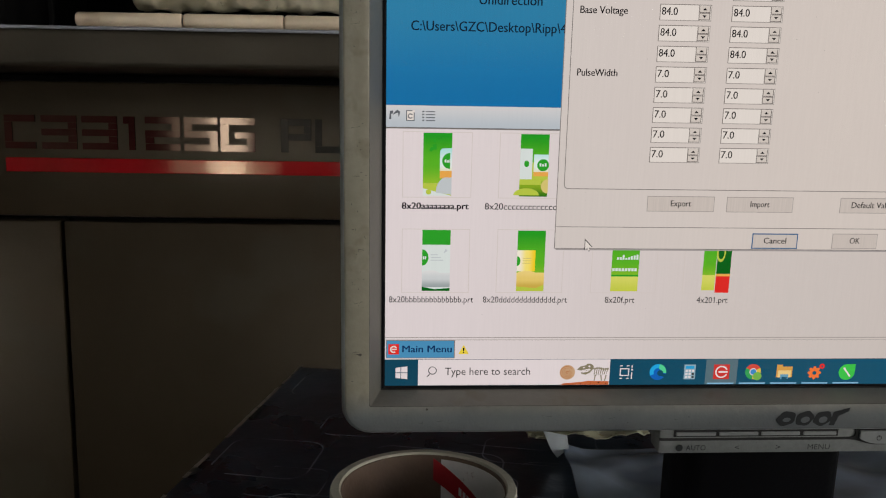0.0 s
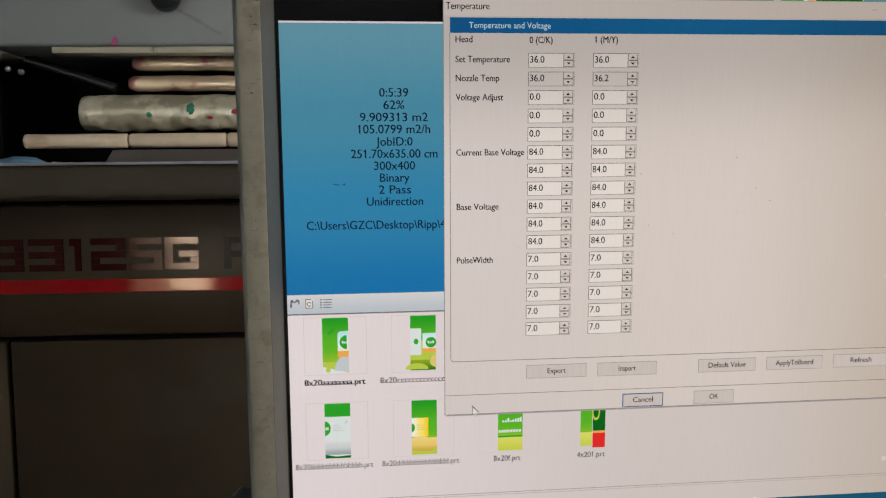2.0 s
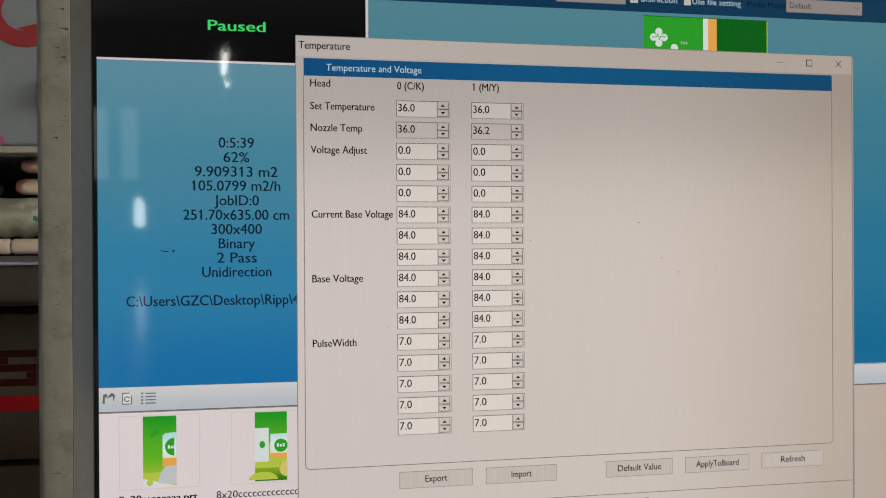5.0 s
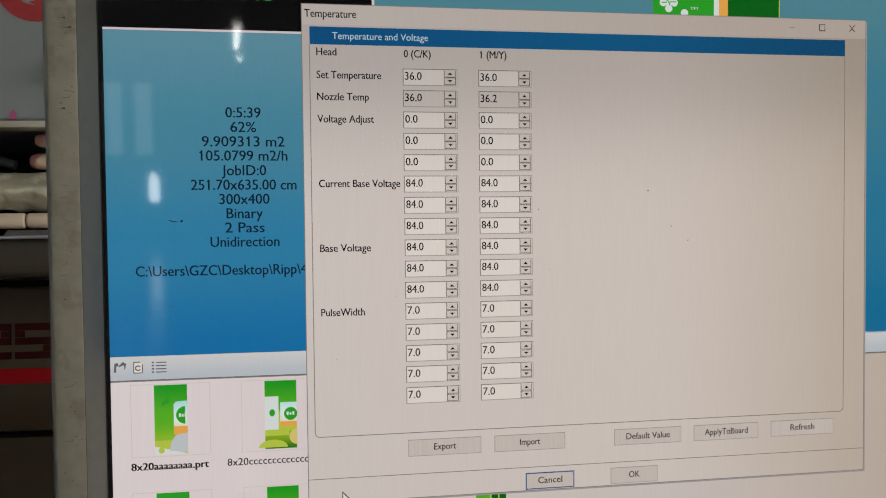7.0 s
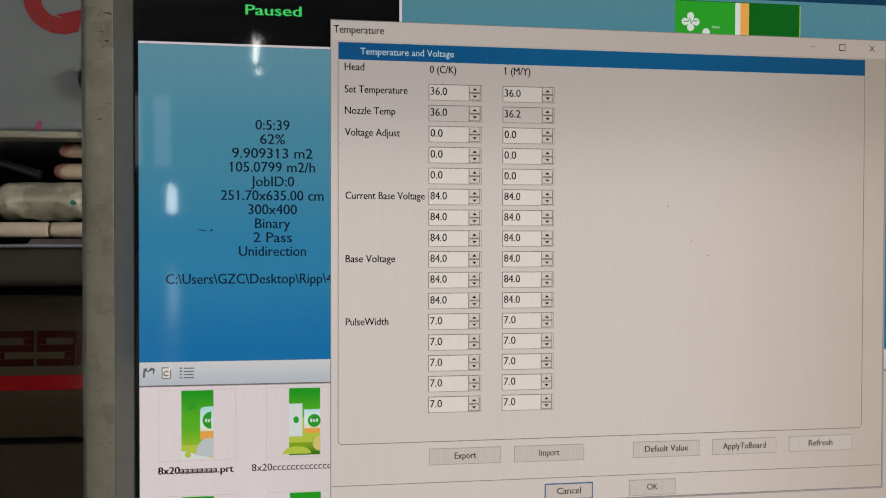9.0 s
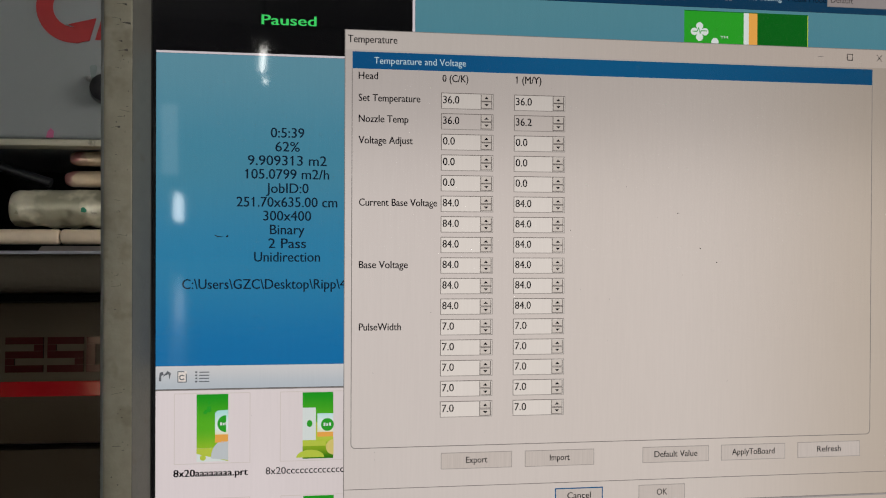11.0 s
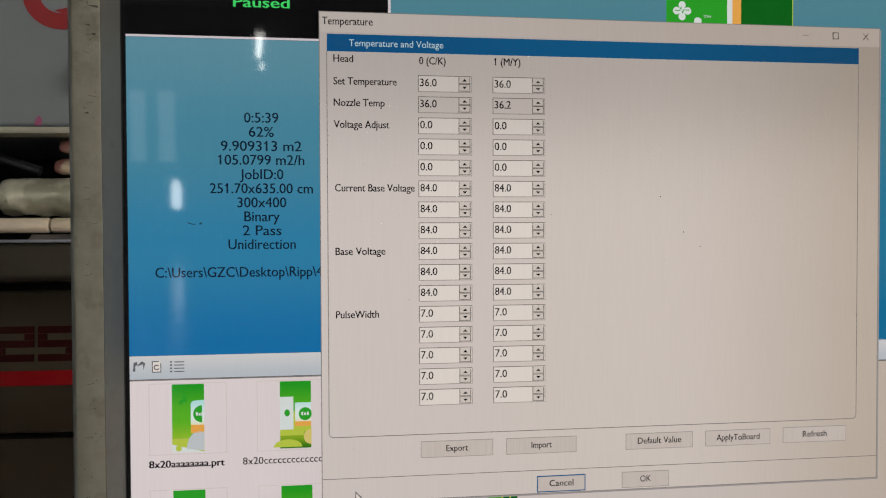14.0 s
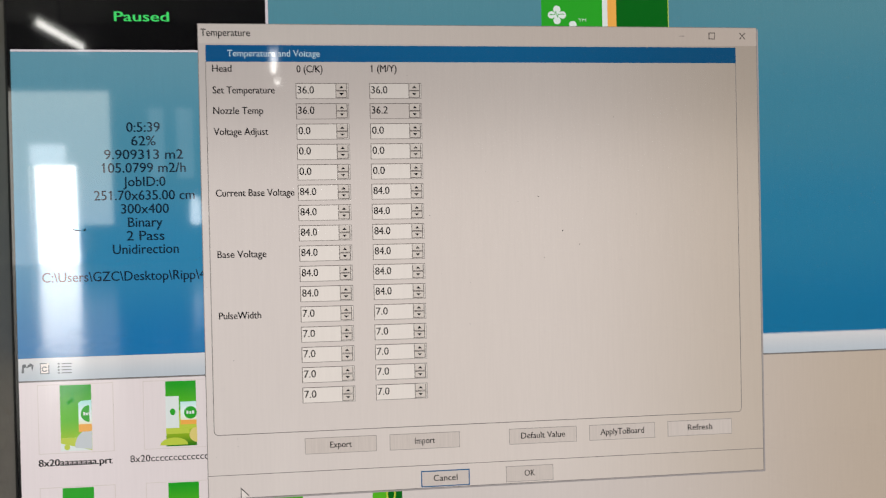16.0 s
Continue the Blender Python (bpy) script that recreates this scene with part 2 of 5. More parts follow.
# dark stain swirls stand in for blurred reflections on the film
M_FILM = mat("blue_grey_film_reflections", (0.66, 0.78, 0.95), 0.12, 0, 0.5, 26, 0.05, 40, coat=0.8, stain=(0.24, 0.29, 0.40), stain_scale=19, stain_at=0.52, stain_detail=1.5)
M_CRUMPLE = mat("white_wrap", (0.52, 0.57, 0.62), 0.3, 0, 0.25, 60, 0.3, 120)
M_WRAP = mat("yellowish_wrap", (0.44, 0.43, 0.31), 0.25, 0, 0.35, 50, 0.4, 80, stain=(0.40, 0.30, 0.13), stain_scale=60, stain_at=0.60)
M_INKGREEN = mat("green_ink", (0.02, 0.22, 0.13), 0.4)
M_INKRED = mat("red_ink", (0.55, 0.05, 0.10), 0.4)
M_BLUECLOTH = mat("blue_cloth", (0.16, 0.34, 0.52), 0.7, 0, 0.25, 60, 0.4, 200)
M_WALL = mat("workshop_wall", (0.30, 0.30, 0.28), 0.8, 0, 0.15, 2, 0.2, 30, stain=(0.22, 0.21, 0.19), stain_scale=1.5, stain_at=0.6)
M_PALE = mat("pale_wall", (0.75, 0.76, 0.74), 0.7, 0, 0.08, 2)
M_FLOOR = mat("concrete", (0.22, 0.21, 0.19), 0.17, 0, 0.25, 3, 0.05, 40, stain=(0.12, 0.11, 0.10), stain_scale=2, stain_at=0.62)
M_CEIL = mat("ceiling_paint", (0.30, 0.30, 0.285), 0.85, 0, 0.1, 2)
M_GAP = glow("gap_daylight", (0.95, 0.98, 1.0), 13.0)
# pale wall parts made to glow for the veil they leave on the display
M_PALE_GLOW = glow("pale_wall_glow", (1.0, 0.97, 0.88), 5.6)
M_PALE_GLOW2 = glow("pale_strip_glow", (0.93, 0.98, 1.0), 1.2)
M_STEEL = mat("steel", (0.35, 0.35, 0.35), 0.4, 0.6)
M_TUBE = glow("tube_glow", (1.0, 0.98, 0.93), TUBE_GLOW)
M_SKYGLOW = glow("daylight_glow", (1.0, 0.98, 0.95), DOOR_GLOW)

# ---------------------------------------------------------------- mesh helpers


def add_box(bm, x0, x1, y0, y1, z0, z1, bevel=0.0, segs=2, mi=0):
    r = bmesh.ops.create_cube(bm, size=1.0)
    vs = r["verts"]
    for v in vs:
        v.co = ((x0 + x1) / 2 + v.co.x * (x1 - x0), (y0 + y1) / 2 + v.co.y * (y1 - y0), (z0 + z1) / 2 + v.co.z * (z1 - z0))
    fs = {f for v in vs for f in v.link_faces}
    for f in fs:
        f.material_index = mi
    if bevel:
        bmesh.ops.bevel(bm, geom=list({e for v in vs for e in v.link_edges}), offset=bevel, segments=segs, affect="EDGES", profile=0.5)
    return bm


def box(*a, **k):
    return add_box(bmesh.new(), *a, **k)


def tube_x(bm, x0, x1, y, z, r, n=24, bevel=0.0, wob=0.0):
    r_ = bmesh.ops.create_cone(bm, cap_ends=True, segments=n, radius1=r, radius2=r, depth=x1 - x0)
    m = Matrix.Translation(((x0 + x1) / 2, y, z)) @ Matrix.Rotation(radians(90), 4, "Y")
    bmesh.ops.transform(bm, matrix=m, verts=r_["verts"])
    if bevel:
        caps = [e for v in r_["verts"] for e in v.link_edges if abs(e.verts[0].co.x - e.verts[1].co.x) < 1e-6]
        bmesh.ops.bevel(bm, geom=list(set(caps)), offset=bevel, segments=3, affect="EDGES", profile=0.5)
    return bm


def lathe(bm, prof, n=64, mi=None):
    """Turns a closed outline of (radius, height) about z."""
    rings = [[bm.verts.new((r * math.cos(2 * math.pi * i / n), r * math.sin(2 * math.pi * i / n), z)) for r, z in prof] for i in range(n)]
    for i in range(n):
        a, b = rings[i], rings[(i + 1) % n]
        for j in range(len(prof)):
            k = (j + 1) % len(prof)
            f = bm.faces.new((a[j], b[j], b[k], a[k]))
            f.material_index = mi[j] if mi else 0
    return bm


def mesh_of(name, bm, mats, smooth=True):
    bmesh.ops.recalc_face_normals(bm, faces=bm.faces)
    me = bpy.data.meshes.new(name)
    bm.to_mesh(me)
    bm.free()
    for m in (mats if isinstance(mats, (list, tuple)) else (mats,)):
        me.materials.append(m)
    if smooth:
        me.polygons.foreach_set("use_smooth", [True] * len(me.polygons))
        me.set_sharp_from_angle(angle=radians(35))
    return me


def part(name, bm, material, parent, label="", smooth=True):
    ob = new(name, mesh_of(name, bm, material, smooth))
    ob.parent = parent
    if label:
        tagged(ob, label)
    return ob


def thing(name, label, category, m=None, group="", kind=""):
    ob = new(name)
    ob.empty_display_size = 0.05
    if m is not None:
        ob.matrix_world = m
    return tagged(ob, label, category, group, kind)


def single(name, bm, material, label, category="", kind="", group="", smooth=True):
    return tagged(new(name, mesh_of(name, bm, material, smooth)), label, category, group, kind)


# ---------------------------------------------------------------- the workshop
X0, X1, Y0, Y1, ZC = -6.0, 5.0, -13.0, 3.2, 3.5
DX0, DX1, DZ = -4.40, -3.76, 1.45
SX0, SX1, SZ0, SZ1 = -2.14, -1.98, 0.54, 1.01
single("floor", box(X0 - 0.2, X1 + 0.2, Y0 - 0.2, Y1 + 0.2, -0.1, 0.0), M_FLOOR, "bare grey concrete workshop floor", kind="structure")
single("ceiling", box(X0 - 0.2, X1 + 0.2, Y0 - 0.2, Y1 + 0.2, ZC, ZC + 0.1), M_CEIL, "plain painted workshop ceiling", kind="structure")
single("wall_north", box(X0, X1, Y1, Y1 + 0.2, 0, ZC), M_WALL, "plain grey workshop wall behind the printer", kind="structure")
single("wall_west", box(X0 - 0.2, X0, Y0 - 0.2, Y1 + 0.2, 0, ZC), M_WALL, "plain grey workshop side wall", kind="structure")
# the opening in this unseen wall is added for the fill lamp
bm = bmesh.new()
add_box(bm, X1, X1 + 0.2, Y0 - 0.2, -4.7, 0, ZC)
add_box(bm, X1, X1 + 0.2, -1.3, Y1 + 0.2, 0, ZC)
add_box(bm, X1, X1 + 0.2, -4.7, -1.3, 0, 0.7)
add_box(bm, X1, X1 + 0.2, -4.7, -1.3, 2.7, ZC)
single("wall_east", bm, M_WALL, "plain grey workshop side wall, unseen opening added for the lamp", kind="structure")
bm = bmesh.new()
add_box(bm, X0, DX0, Y0 - 0.2, Y0, 0, ZC)
add_box(bm, DX0, DX1, Y0 - 0.2, Y0, DZ, ZC)
add_box(bm, DX1, SX0, Y0 - 0.2, Y0, 0, ZC)
add_box(bm, SX0, SX1, Y0 - 0.2, Y0 - 0.08, SZ0, SZ1)
add_box(bm, SX0, SX1, Y0 - 0.2, Y0, 0, SZ0)
add_box(bm, SX0, SX1, Y0 - 0.2, Y0, SZ1, ZC)
add_box(bm, SX1, X1, Y0 - 0.2, Y0, 0, ZC)
single("wall_south", bm, M_WALL, "grey end wall with a bright doorway", kind="structure")
# pale slabs on the solid wall, with an added glow
bm = bmesh.new()
add_box(bm, -5.0, DX0, Y0, Y0 + 0.03, 0.0, 2.53)
add_box(bm, DX0, DX1, Y0, Y0 + 0.03, DZ, 2.53)
add_box(bm, DX1, -3.25, Y0, Y0 + 0.03, 0.57, 2.53)
single("window_4", box(DX0 + 0.02, DX1 - 0.14, Y0 + 0.03, Y0 + 0.05, DZ + 0.02, DZ + 0.30), M_GAP, "brighter pane over the doorway", kind="structure")
single("glow_panel_1", bm, M_PALE_GLOW, "pale panel round the bright doorway, made to glow", kind="structure")
bm = bmesh.new()
add_box(bm, -2.69, -2.48, Y0, Y0 + 0.03, 1.25, 2.28)
add_box(bm, -2.29, -2.06, Y0, Y0 + 0.03, 1.25, 2.28)
single("glow_panel_2", bm, M_PALE_GLOW2, "two tall pale strips on the end wall, made to glow", kind="structure")
bm = bmesh.new()
prism_w = [(SX0, 0.60), (SX0 + 0.04, 0.55), (SX1 - 0.04, 0.545), (SX1, 0.60), (SX1, 0.80), (SX1 - 0.03, 0.93), (SX0 + 0.05, 1.0), (SX0 + 0.01, 0.90)]
wf = [[bm.verts.new((x, y, z)) for x, z in prism_w] for y in (Y0 - 0.06, Y0 - 0.04)]
bm.faces.new(wf[0]), bm.faces.new(wf[1])
for k in range(8):
    bm.faces.new((wf[0][k], wf[0][(k + 1) % 8], wf[1][(k + 1) % 8], wf[1][k]))
single("window_3", bm, M_GAP, "small bright gap in the end wall", kind="structure", smooth=False)
single("backdrop", box(-9, 4, Y0 - 1.6, Y0 - 1.5, -0.5, 4), M_SKYGLOW, "bright daylight outside the doorway", kind="structure")


def tube_light(x, y0, y1, z, rz=0.0):
    t = thing("fluorescent_light", "lit white fluorescent tube lamp under the ceiling", "ceiling light", pose(x, (y0 + y1) / 2, z, 0, 0, rz), "workshop tube lamps")
    h = (y1 - y0) / 2
    part("housing", box(-0.04, 0.04, -h, h, 0.03, 0.08, 0.008), M_PALE, t, "white sheet metal housing")
    bmt = bmesh.new()
    r = bmesh.ops.create_cone(bmt, cap_ends=True, segments=16, radius1=0.028, radius2=0.028, depth=2 * h - 0.06)
    bmesh.ops.transform(bmt, matrix=Matrix.Rotation(radians(90), 4, "X"), verts=r["verts"])
    part("tube", bmt, M_TUBE, t, "glowing tube")
    for s in (-1, 1):
        part("lamp_holder", box(-0.02, 0.02, s * (h - 0.015) - 0.012, s * (h - 0.015) + 0.012, -0.025, 0.03, 0.004), M_PALE, t)
    part("hanger", box(-0.01, 0.01, -0.01, 0.01, 0.08, ZC - z), M_STEEL, t)


tube_light(-2.60, -9.45, -7.95, 2.6)
tube_light(-0.575, -10.2, -8.5, 2.45, -4.5)
tube_light(-0.66, -11.3, -10.9, 2.45, -4.5)
# two further tubes, unseen, added to brighten the hall
tube_light(2.4, -5.0, -3.7, 2.9)
tube_light(-3.4, -4.6, -3.3, 2.9)

# ---------------------------------------------------------------- table, cloth
TA = pose(-0.073, 0.381, 0.75, 0, 0, -11.7)      # far corner of the table; x along its far edge, y away
table = thing("table", "dark office table under a printed vinyl cloth", "table", TA)
part("tabletop", box(0, 1.25, -0.75, 0, -0.032, -0.0025, 0.004), M_BLACKPL, table)
for lx, ly in ((0.04, -0.04), (1.21, -0.04), (0.04, -0.71), (1.21, -0.71)):
    part("leg", box(lx - 0.025, lx + 0.025, ly - 0.025, ly + 0.025, -0.75, -0.032, 0.004), M_STEEL, table)
cloth = thing("tablecloth", "black vinyl tablecloth printed with rounded grey line shapes", "tablecloth", TA)
bm = bmesh.new()
NX, NY = 60, 44
grid = []
for i in range(NX + 1):
    row = []
    for j in range(NY + 1):
        sx, sy = -0.07 + 1.39 * i / NX, -0.82 + 0.86 * j / NY
        x, y, z = sx, sy, 0.0
        z += 0.0016 * noise.noise(Vector((sx * 9, sy * 9, 0))) + 0.001 * noise.noise(Vector((sx * 25, sy * 25, 4)))
        if sx < 0:
            x, z = -0.003 + 0.25 * sx * (0.25 + 0.3 * noise.noise(Vector((0, sy * 14, 2)))), z + sx
        if sy > 0:
            y, z = 0.003 + 0.15 * sy, z - sy
        row.append(bm.verts.new((x, y, z + 0.0012)))
    grid.append(row)
for i in range(NX):
    for j in range(NY):
        bm.faces.new((grid[i][j], grid[i + 1][j], grid[i + 1][j + 1], grid[i][j + 1]))
part("cloth_sheet", bm, M_CLOTH, cloth)


def ribbon(bm, pts, w, z=0.0036, closed=True):
    n = len(pts)
    L, R = [], []
    for i, p in enumerate(pts):
        a, b = pts[i - 1] if (closed or i) else p, pts[(i + 1) % n] if (closed or i < n - 1) else p
        d = (Vector(b) - Vector(a)).normalized()
        q = Vector((-d.y, d.x)) * w / 2
        zz = z + 0.0016 * noise.noise(Vector((p[0] * 9, p[1] * 9, 0)))
        L.append(bm.verts.new((p[0] + q.x, p[1] + q.y, zz)))
        R.append(bm.verts.new((p[0] - q.x, p[1] - q.y, zz)))
    for i in range(n if closed else n - 1):
        k = (i + 1) % n
        bm.faces.new((L[i], L[k], R[k], R[i]))


def round_rect(x0, y0, x1, y1, r, n=6):
    out = []
    for cx, cy, a in ((x1 - r, y1 - r, 0), (x0 + r, y1 - r, 90), (x0 + r, y0 + r, 180), (x1 - r, y0 + r, 270)):
        for k in range(n + 1):
            t = radians(a + 90 * k / n)
            out.append((cx + r * math.cos(t), cy + r * math.sin(t)))
    return out


rnd = random.Random(5)
bm = bmesh.new()
for i in range(7):
    for j in range(6):
        x, y = 0.010 + 0.098 * i + (0.042 if j % 2 else 0.0) + rnd.uniform(-0.010, 0.010), -0.012 - 0.070 * (j + 1) + rnd.uniform(-0.006, 0.006)
        w, h = 0.074 + rnd.uniform(-0.020, 0.014), 0.056 + rnd.uniform(-0.016, 0.008)
        whole = round_rect(x, y, x + w, y + h, 0.013, 8)
        cut = rnd.randrange(len(whole))
        ribbon(bm, (whole[cut:] + whole[:cut])[:rnd.randint(26, 36)], 0.0011, closed=False)
        if rnd.random() < 0.6:
            inner = round_rect(x + 0.028, y - 0.026, x + 0.028 + w * 0.8, y + 0.016, 0.011, 8)
            cut = rnd.randrange(len(inner))
            ribbon(bm, (inner[cut:] + inner[:cut])[:rnd.randint(20, 34)], 0.0009, 0.0039, closed=False)
part("printed_pattern", bm, M_LINE, cloth, "worn thin grey printed outlines of rounded shapes", smooth=False)
# pale strips for the worn fold, with its highlight painted in
for y0_, y1_, w_ in ((-0.003, -0.062, 0.0018), (-0.062, -0.172, 0.0027), (-0.200, -0.238, 0.0028), (-0.262, -0.420, 0.0024)):
    bm = bmesh.new()
    n_ = 24
    ribbon(bm, [(-0.0005 + 0.0006 * noise.noise(Vector((k * 0.7, y0_ * 40, 0))), y0_ + (y1_ - y0_) * k / n_) for k in range(n_ + 1)], w_, 0.0034, closed=False)
    part("cloth_edge", bm, M_FOLD, cloth, "worn fold along the table edge, its highlight painted pale", smooth=False)

# ---------------------------------------------------------------- tape roll
tape = thing("tape_roll", "nearly used roll of cream packing tape lying on the cloth", "tape roll", pose(0.0185, 0.0280, 0.754))
part("tape_winding", lathe(bmesh.new(), [(0.0391, 0.0005), (0.0437, 0.0), (0.0440, 0.0015), (0.0440, 0.0462), (0.0434, 0.0478), (0.0397, 0.0480), (0.0391, 0.0474)], 72), M_TAPE, tape)
part("core", lathe(bmesh.new(), [(0.0384, 0.0004), (0.0390, 0.0004), (0.0390, 0.0468), (0.0384, 0.0465)], 72), M_CORE, tape, "brown cardboard core")


def core_label(a0, a1, z0, z1, slant, name, m, label, r=0.0380):
    b = bmesh.new()
    n = 20
    vs = []
    for i in range(n + 1):
        a = radians(a0 + (a1 - a0) * i / n)
        s = slant * i / n
        vs.append((b.verts.new((r * math.cos(a), r * math.sin(a), z0 + s)), b.verts.new((r * math.cos(a), r * math.sin(a), z1 + s)),
                   b.verts.new(((r + 0.0003) * math.cos(a), (r + 0.0003) * math.sin(a), z1 + s)), b.verts.new(((r + 0.0003) * math.cos(a), (r + 0.0003) * math.sin(a), z0 + s))))
    for i in range(n):
        for k in range(4):
            b.faces.new((vs[i][k], vs[i + 1][k], vs[i + 1][(k + 1) % 4], vs[i][(k + 1) % 4]))
    return part(name, b, m, tape, label)


core_label(-40, 74, 0.004, 0.0450, 0.0, "paper_label", M_LABELWHITE, "white paper label inside the core")
core_label(10, 80, 0.003, 0.0145, 0.031, "label_stripe", M_LABELRED, "red stripe of the paper label", 0.0376)
for k in range(7):
    core_label(34 + 3.7 * k, 36.6 + 3.7 * k, 0.0170 + 0.0016 * k, 0.0212 + 0.0016 * k, 0.001, "print_bar", M_LABELWHITE, "", 0.0373)

# ---------------------------------------------------------------- printer behind
printer = thing("wide_printer", "dark grey wide-format printer with a red stripe and pale carriage", "printer", pose(-0.2, 0.613, 0, 0, 0, -2.8) @ pose(0.2, -0.613, 0))
PL, PR = -1.5, 1.6
part("tray", box(PL, PR, 0.472, 1.05, 1.009, 1.045, 0.006, 3), M_TRAY, printer, "worn grey front tray")
# thin pale strip painted as the light along the tray's bevel
part("tray_edge_highlight", box(PL, PR, 0.4700, 0.4745, 1.0432, 1.0462, 0.0008), M_LIP, printer, "pale strip that paints the lit top edge of the tray")
part("front_panel", box(PL, PR, 0.613, 0.66, 0.852, 1.000, 0.003), M_BODY, printer)
part("access_door", box(-0.3592, PR, 0.6125, 0.66, 0.16, 0.8465, 0.0022, 2), M_BODY, printer, "lower access door with a dark seam round it")
part("side_panel", box(PL, -0.3640, 0.613, 0.66, 0.16, 0.8465, 0.0022, 2), M_BODY, printer)
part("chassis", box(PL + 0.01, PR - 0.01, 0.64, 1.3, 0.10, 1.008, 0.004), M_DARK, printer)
for fx in (PL + 0.1, PR - 0.1):
    part("foot", box(fx - 0.06, fx + 0.06, 0.7, 1.25, 0.0, 0.10, 0.01), M_BLACKPL, printer)
b = box(-0.4186, PR - 0.05, 0.6115, 0.614, 0.9012, 0.9168, 0.0008)
for v in b.verts:
    v.co.y += 0.03 * (v.co.z - 0.9012)
part("stripe", b, M_RED, printer, "glossy red stripe along the front", smooth=False)


def letter(bars, x, w, z0=0.9265, h=0.0365, m=None):
    b = bmesh.new()
    for (a, c, d, e) in bars:
        add_box(b, x + a * w, x + d * w, 0.6105, 0.614, z0 + c * h, z0 + e * h)
    return part("raised_letter", b, m or M_REDLET, printer, smooth=False)


S_ = 0.22
BARS = {
    "1": [(0.35, 0, 0.65, 1), (0.1, 0.78, 0.34, 1)],
    "2": [(0, 0.8, 1, 1), (0.76, 0.61, 1, 0.79), (0, 0.4, 1, 0.6), (0, 0.21, 0.24, 0.39), (0, 0, 1, 0.2)],
    "5": [(0, 0.8, 1, 1), (0, 0.61, 0.24, 0.79), (0, 0.4, 1, 0.6), (0.76, 0.21, 1, 0.39), (0, 0, 1, 0.2)],
    "G": [(0, 0.8, 1, 1), (0, 0.21, 0.24, 0.79), (0, 0, 1, 0.2), (0.76, 0.21, 1, 0.39), (0.42, 0.4, 1, 0.58)],
    "P": [(0, 0, 0.24, 1), (0.25, 0.8, 1, 1), (0.76, 0.57, 1, 0.79), (0.25, 0.36, 1, 0.56)],
    "L": [(0, 0.21, 0.24, 1), (0, 0, 1, 0.2)],
    "U": [(0, 0.21, 0.24, 1), (0.76, 0.21, 1, 1), (0, 0, 1, 0.2)],
    "C": [(0, 0.8, 1, 1), (0, 0.21, 0.24, 0.79), (0, 0, 1, 0.2)],
    "block": [(0, 0.8, 1, 1), (0, 0.4, 1, 0.6), (0, 0, 1, 0.2), (0.76, 0.21, 1, 0.39), (0.76, 0.61, 1, 0.79)],
}
for g, x, w, m in (("C", -0.4169, 0.033, M_REDLET), ("block", -0.3770, 0.038, M_REDLET), ("block", -0.3330, 0.038, M_REDLET), ("1", -0.2900, 0.022, M_REDLET), ("2", -0.2644, 0.038, M_REDLET),
                   ("5", -0.2221, 0.0365, M_REDLET), ("G", -0.1825, 0.0378, M_REDLET), ("P", -0.1164, 0.033, M_BLKLET), ("L", -0.0780 - 0.0010, 0.030, M_BLKLET), ("U", -0.0440, 0.033, M_BLKLET), ("5", -0.006, 0.033, M_BLKLET)):
    letter(BARS[g], x, w, m=m)
# rollers in the slot
for x0, x1 in [(-0.390, -0.3555)] + [(-0.3545 + 0.1239 * k - 0.028, -0.2600 + 0.1239 * k) for k in range(1)] + [(-0.2585 + 0.1239 * k, -0.1355 + 0.1239 * k) for k in range(10)]:
    b = tube_x(bmesh.new(), max(x0, -0.390), x1, 0.755, 1.0780, 0.0092, 20, 0.003)
    part("feed_roller", b, M_ROLLER, printer, "white segmented feed roller")
part("roller_shaft", tube_x(bmesh.new(), -0.385, PR - 0.2, 0.755, 1.0780, 0.004, 12), M_STEEL, printer)
b = bmesh.new()
NL, NR = 300, 32
rings = []
for i in range(NL + 1):
    x = -0.3216 + (PR - 0.2 + 0.3216) * (i / NL) ** 1.6
    k = 1 + 0.05 * noise.noise(Vector((x * 38, 0, 3)))
    k *= 0.86 + 0.14 * min(1.0, (x + 0.3216) / 0.008) ** 0.5
    ring = []
    for j in range(NR):
        t = 2 * math.pi * j / NR
        r = 0.0228 * k * (1 + (0.06 if math.sin(t) > -0.3 else 0.17) * noise.noise(Vector((x * 55, 1.4 * math.cos(t), 1.4 * math.sin(t)))) + 0.03 * noise.noise(Vector((x * 140, 3 * math.cos(t), 3 * math.sin(t)))))
        ring.append(b.verts.new((x, 0.775 + r * math.cos(t), 1.1145 + r * math.sin(t))))
    rings.append(ring)
for i in range(NL):
    for j in range(NR):
        b.faces.new((rings[i][j], rings[i + 1][j], rings[i + 1][(j + 1) % NR], rings[i][(j + 1) % NR]))
b.faces.new(rings[0])
b.faces.new(rings[-1])
part("media_roller", b, M_FOIL, printer, "silver roller smeared with green and red ink")


def ink(dx, ang, sx, sz, m, label):
    b_ = bmesh.new()
    bmesh.ops.create_icosphere(b_, subdivisions=3, radius=1.0)
    for v in b_.verts:
        k = 1 + 0.35 * noise.noise(v.co * 2.2 + Vector((dx * 50, 0, 0)))
        a = radians(ang) + v.co.z * k * sz / 0.0228
        rr = 0.0230 + 0.0007 * max(0.0, -v.co.y)
        v.co = (dx + v.co.x * k * sx, 0.775 - rr * math.cos(a), 1.1145 + rr * math.sin(a))
    return part("ink_spot", b_, m, printer, label)


ink(-0.1800, 8, 0.0050, 0.0078, M_INKGREEN, "green ink spot on the roller")
ink(-0.2330, -12, 0.0036, 0.0042, M_INKGREEN, "green ink smear on the roller")
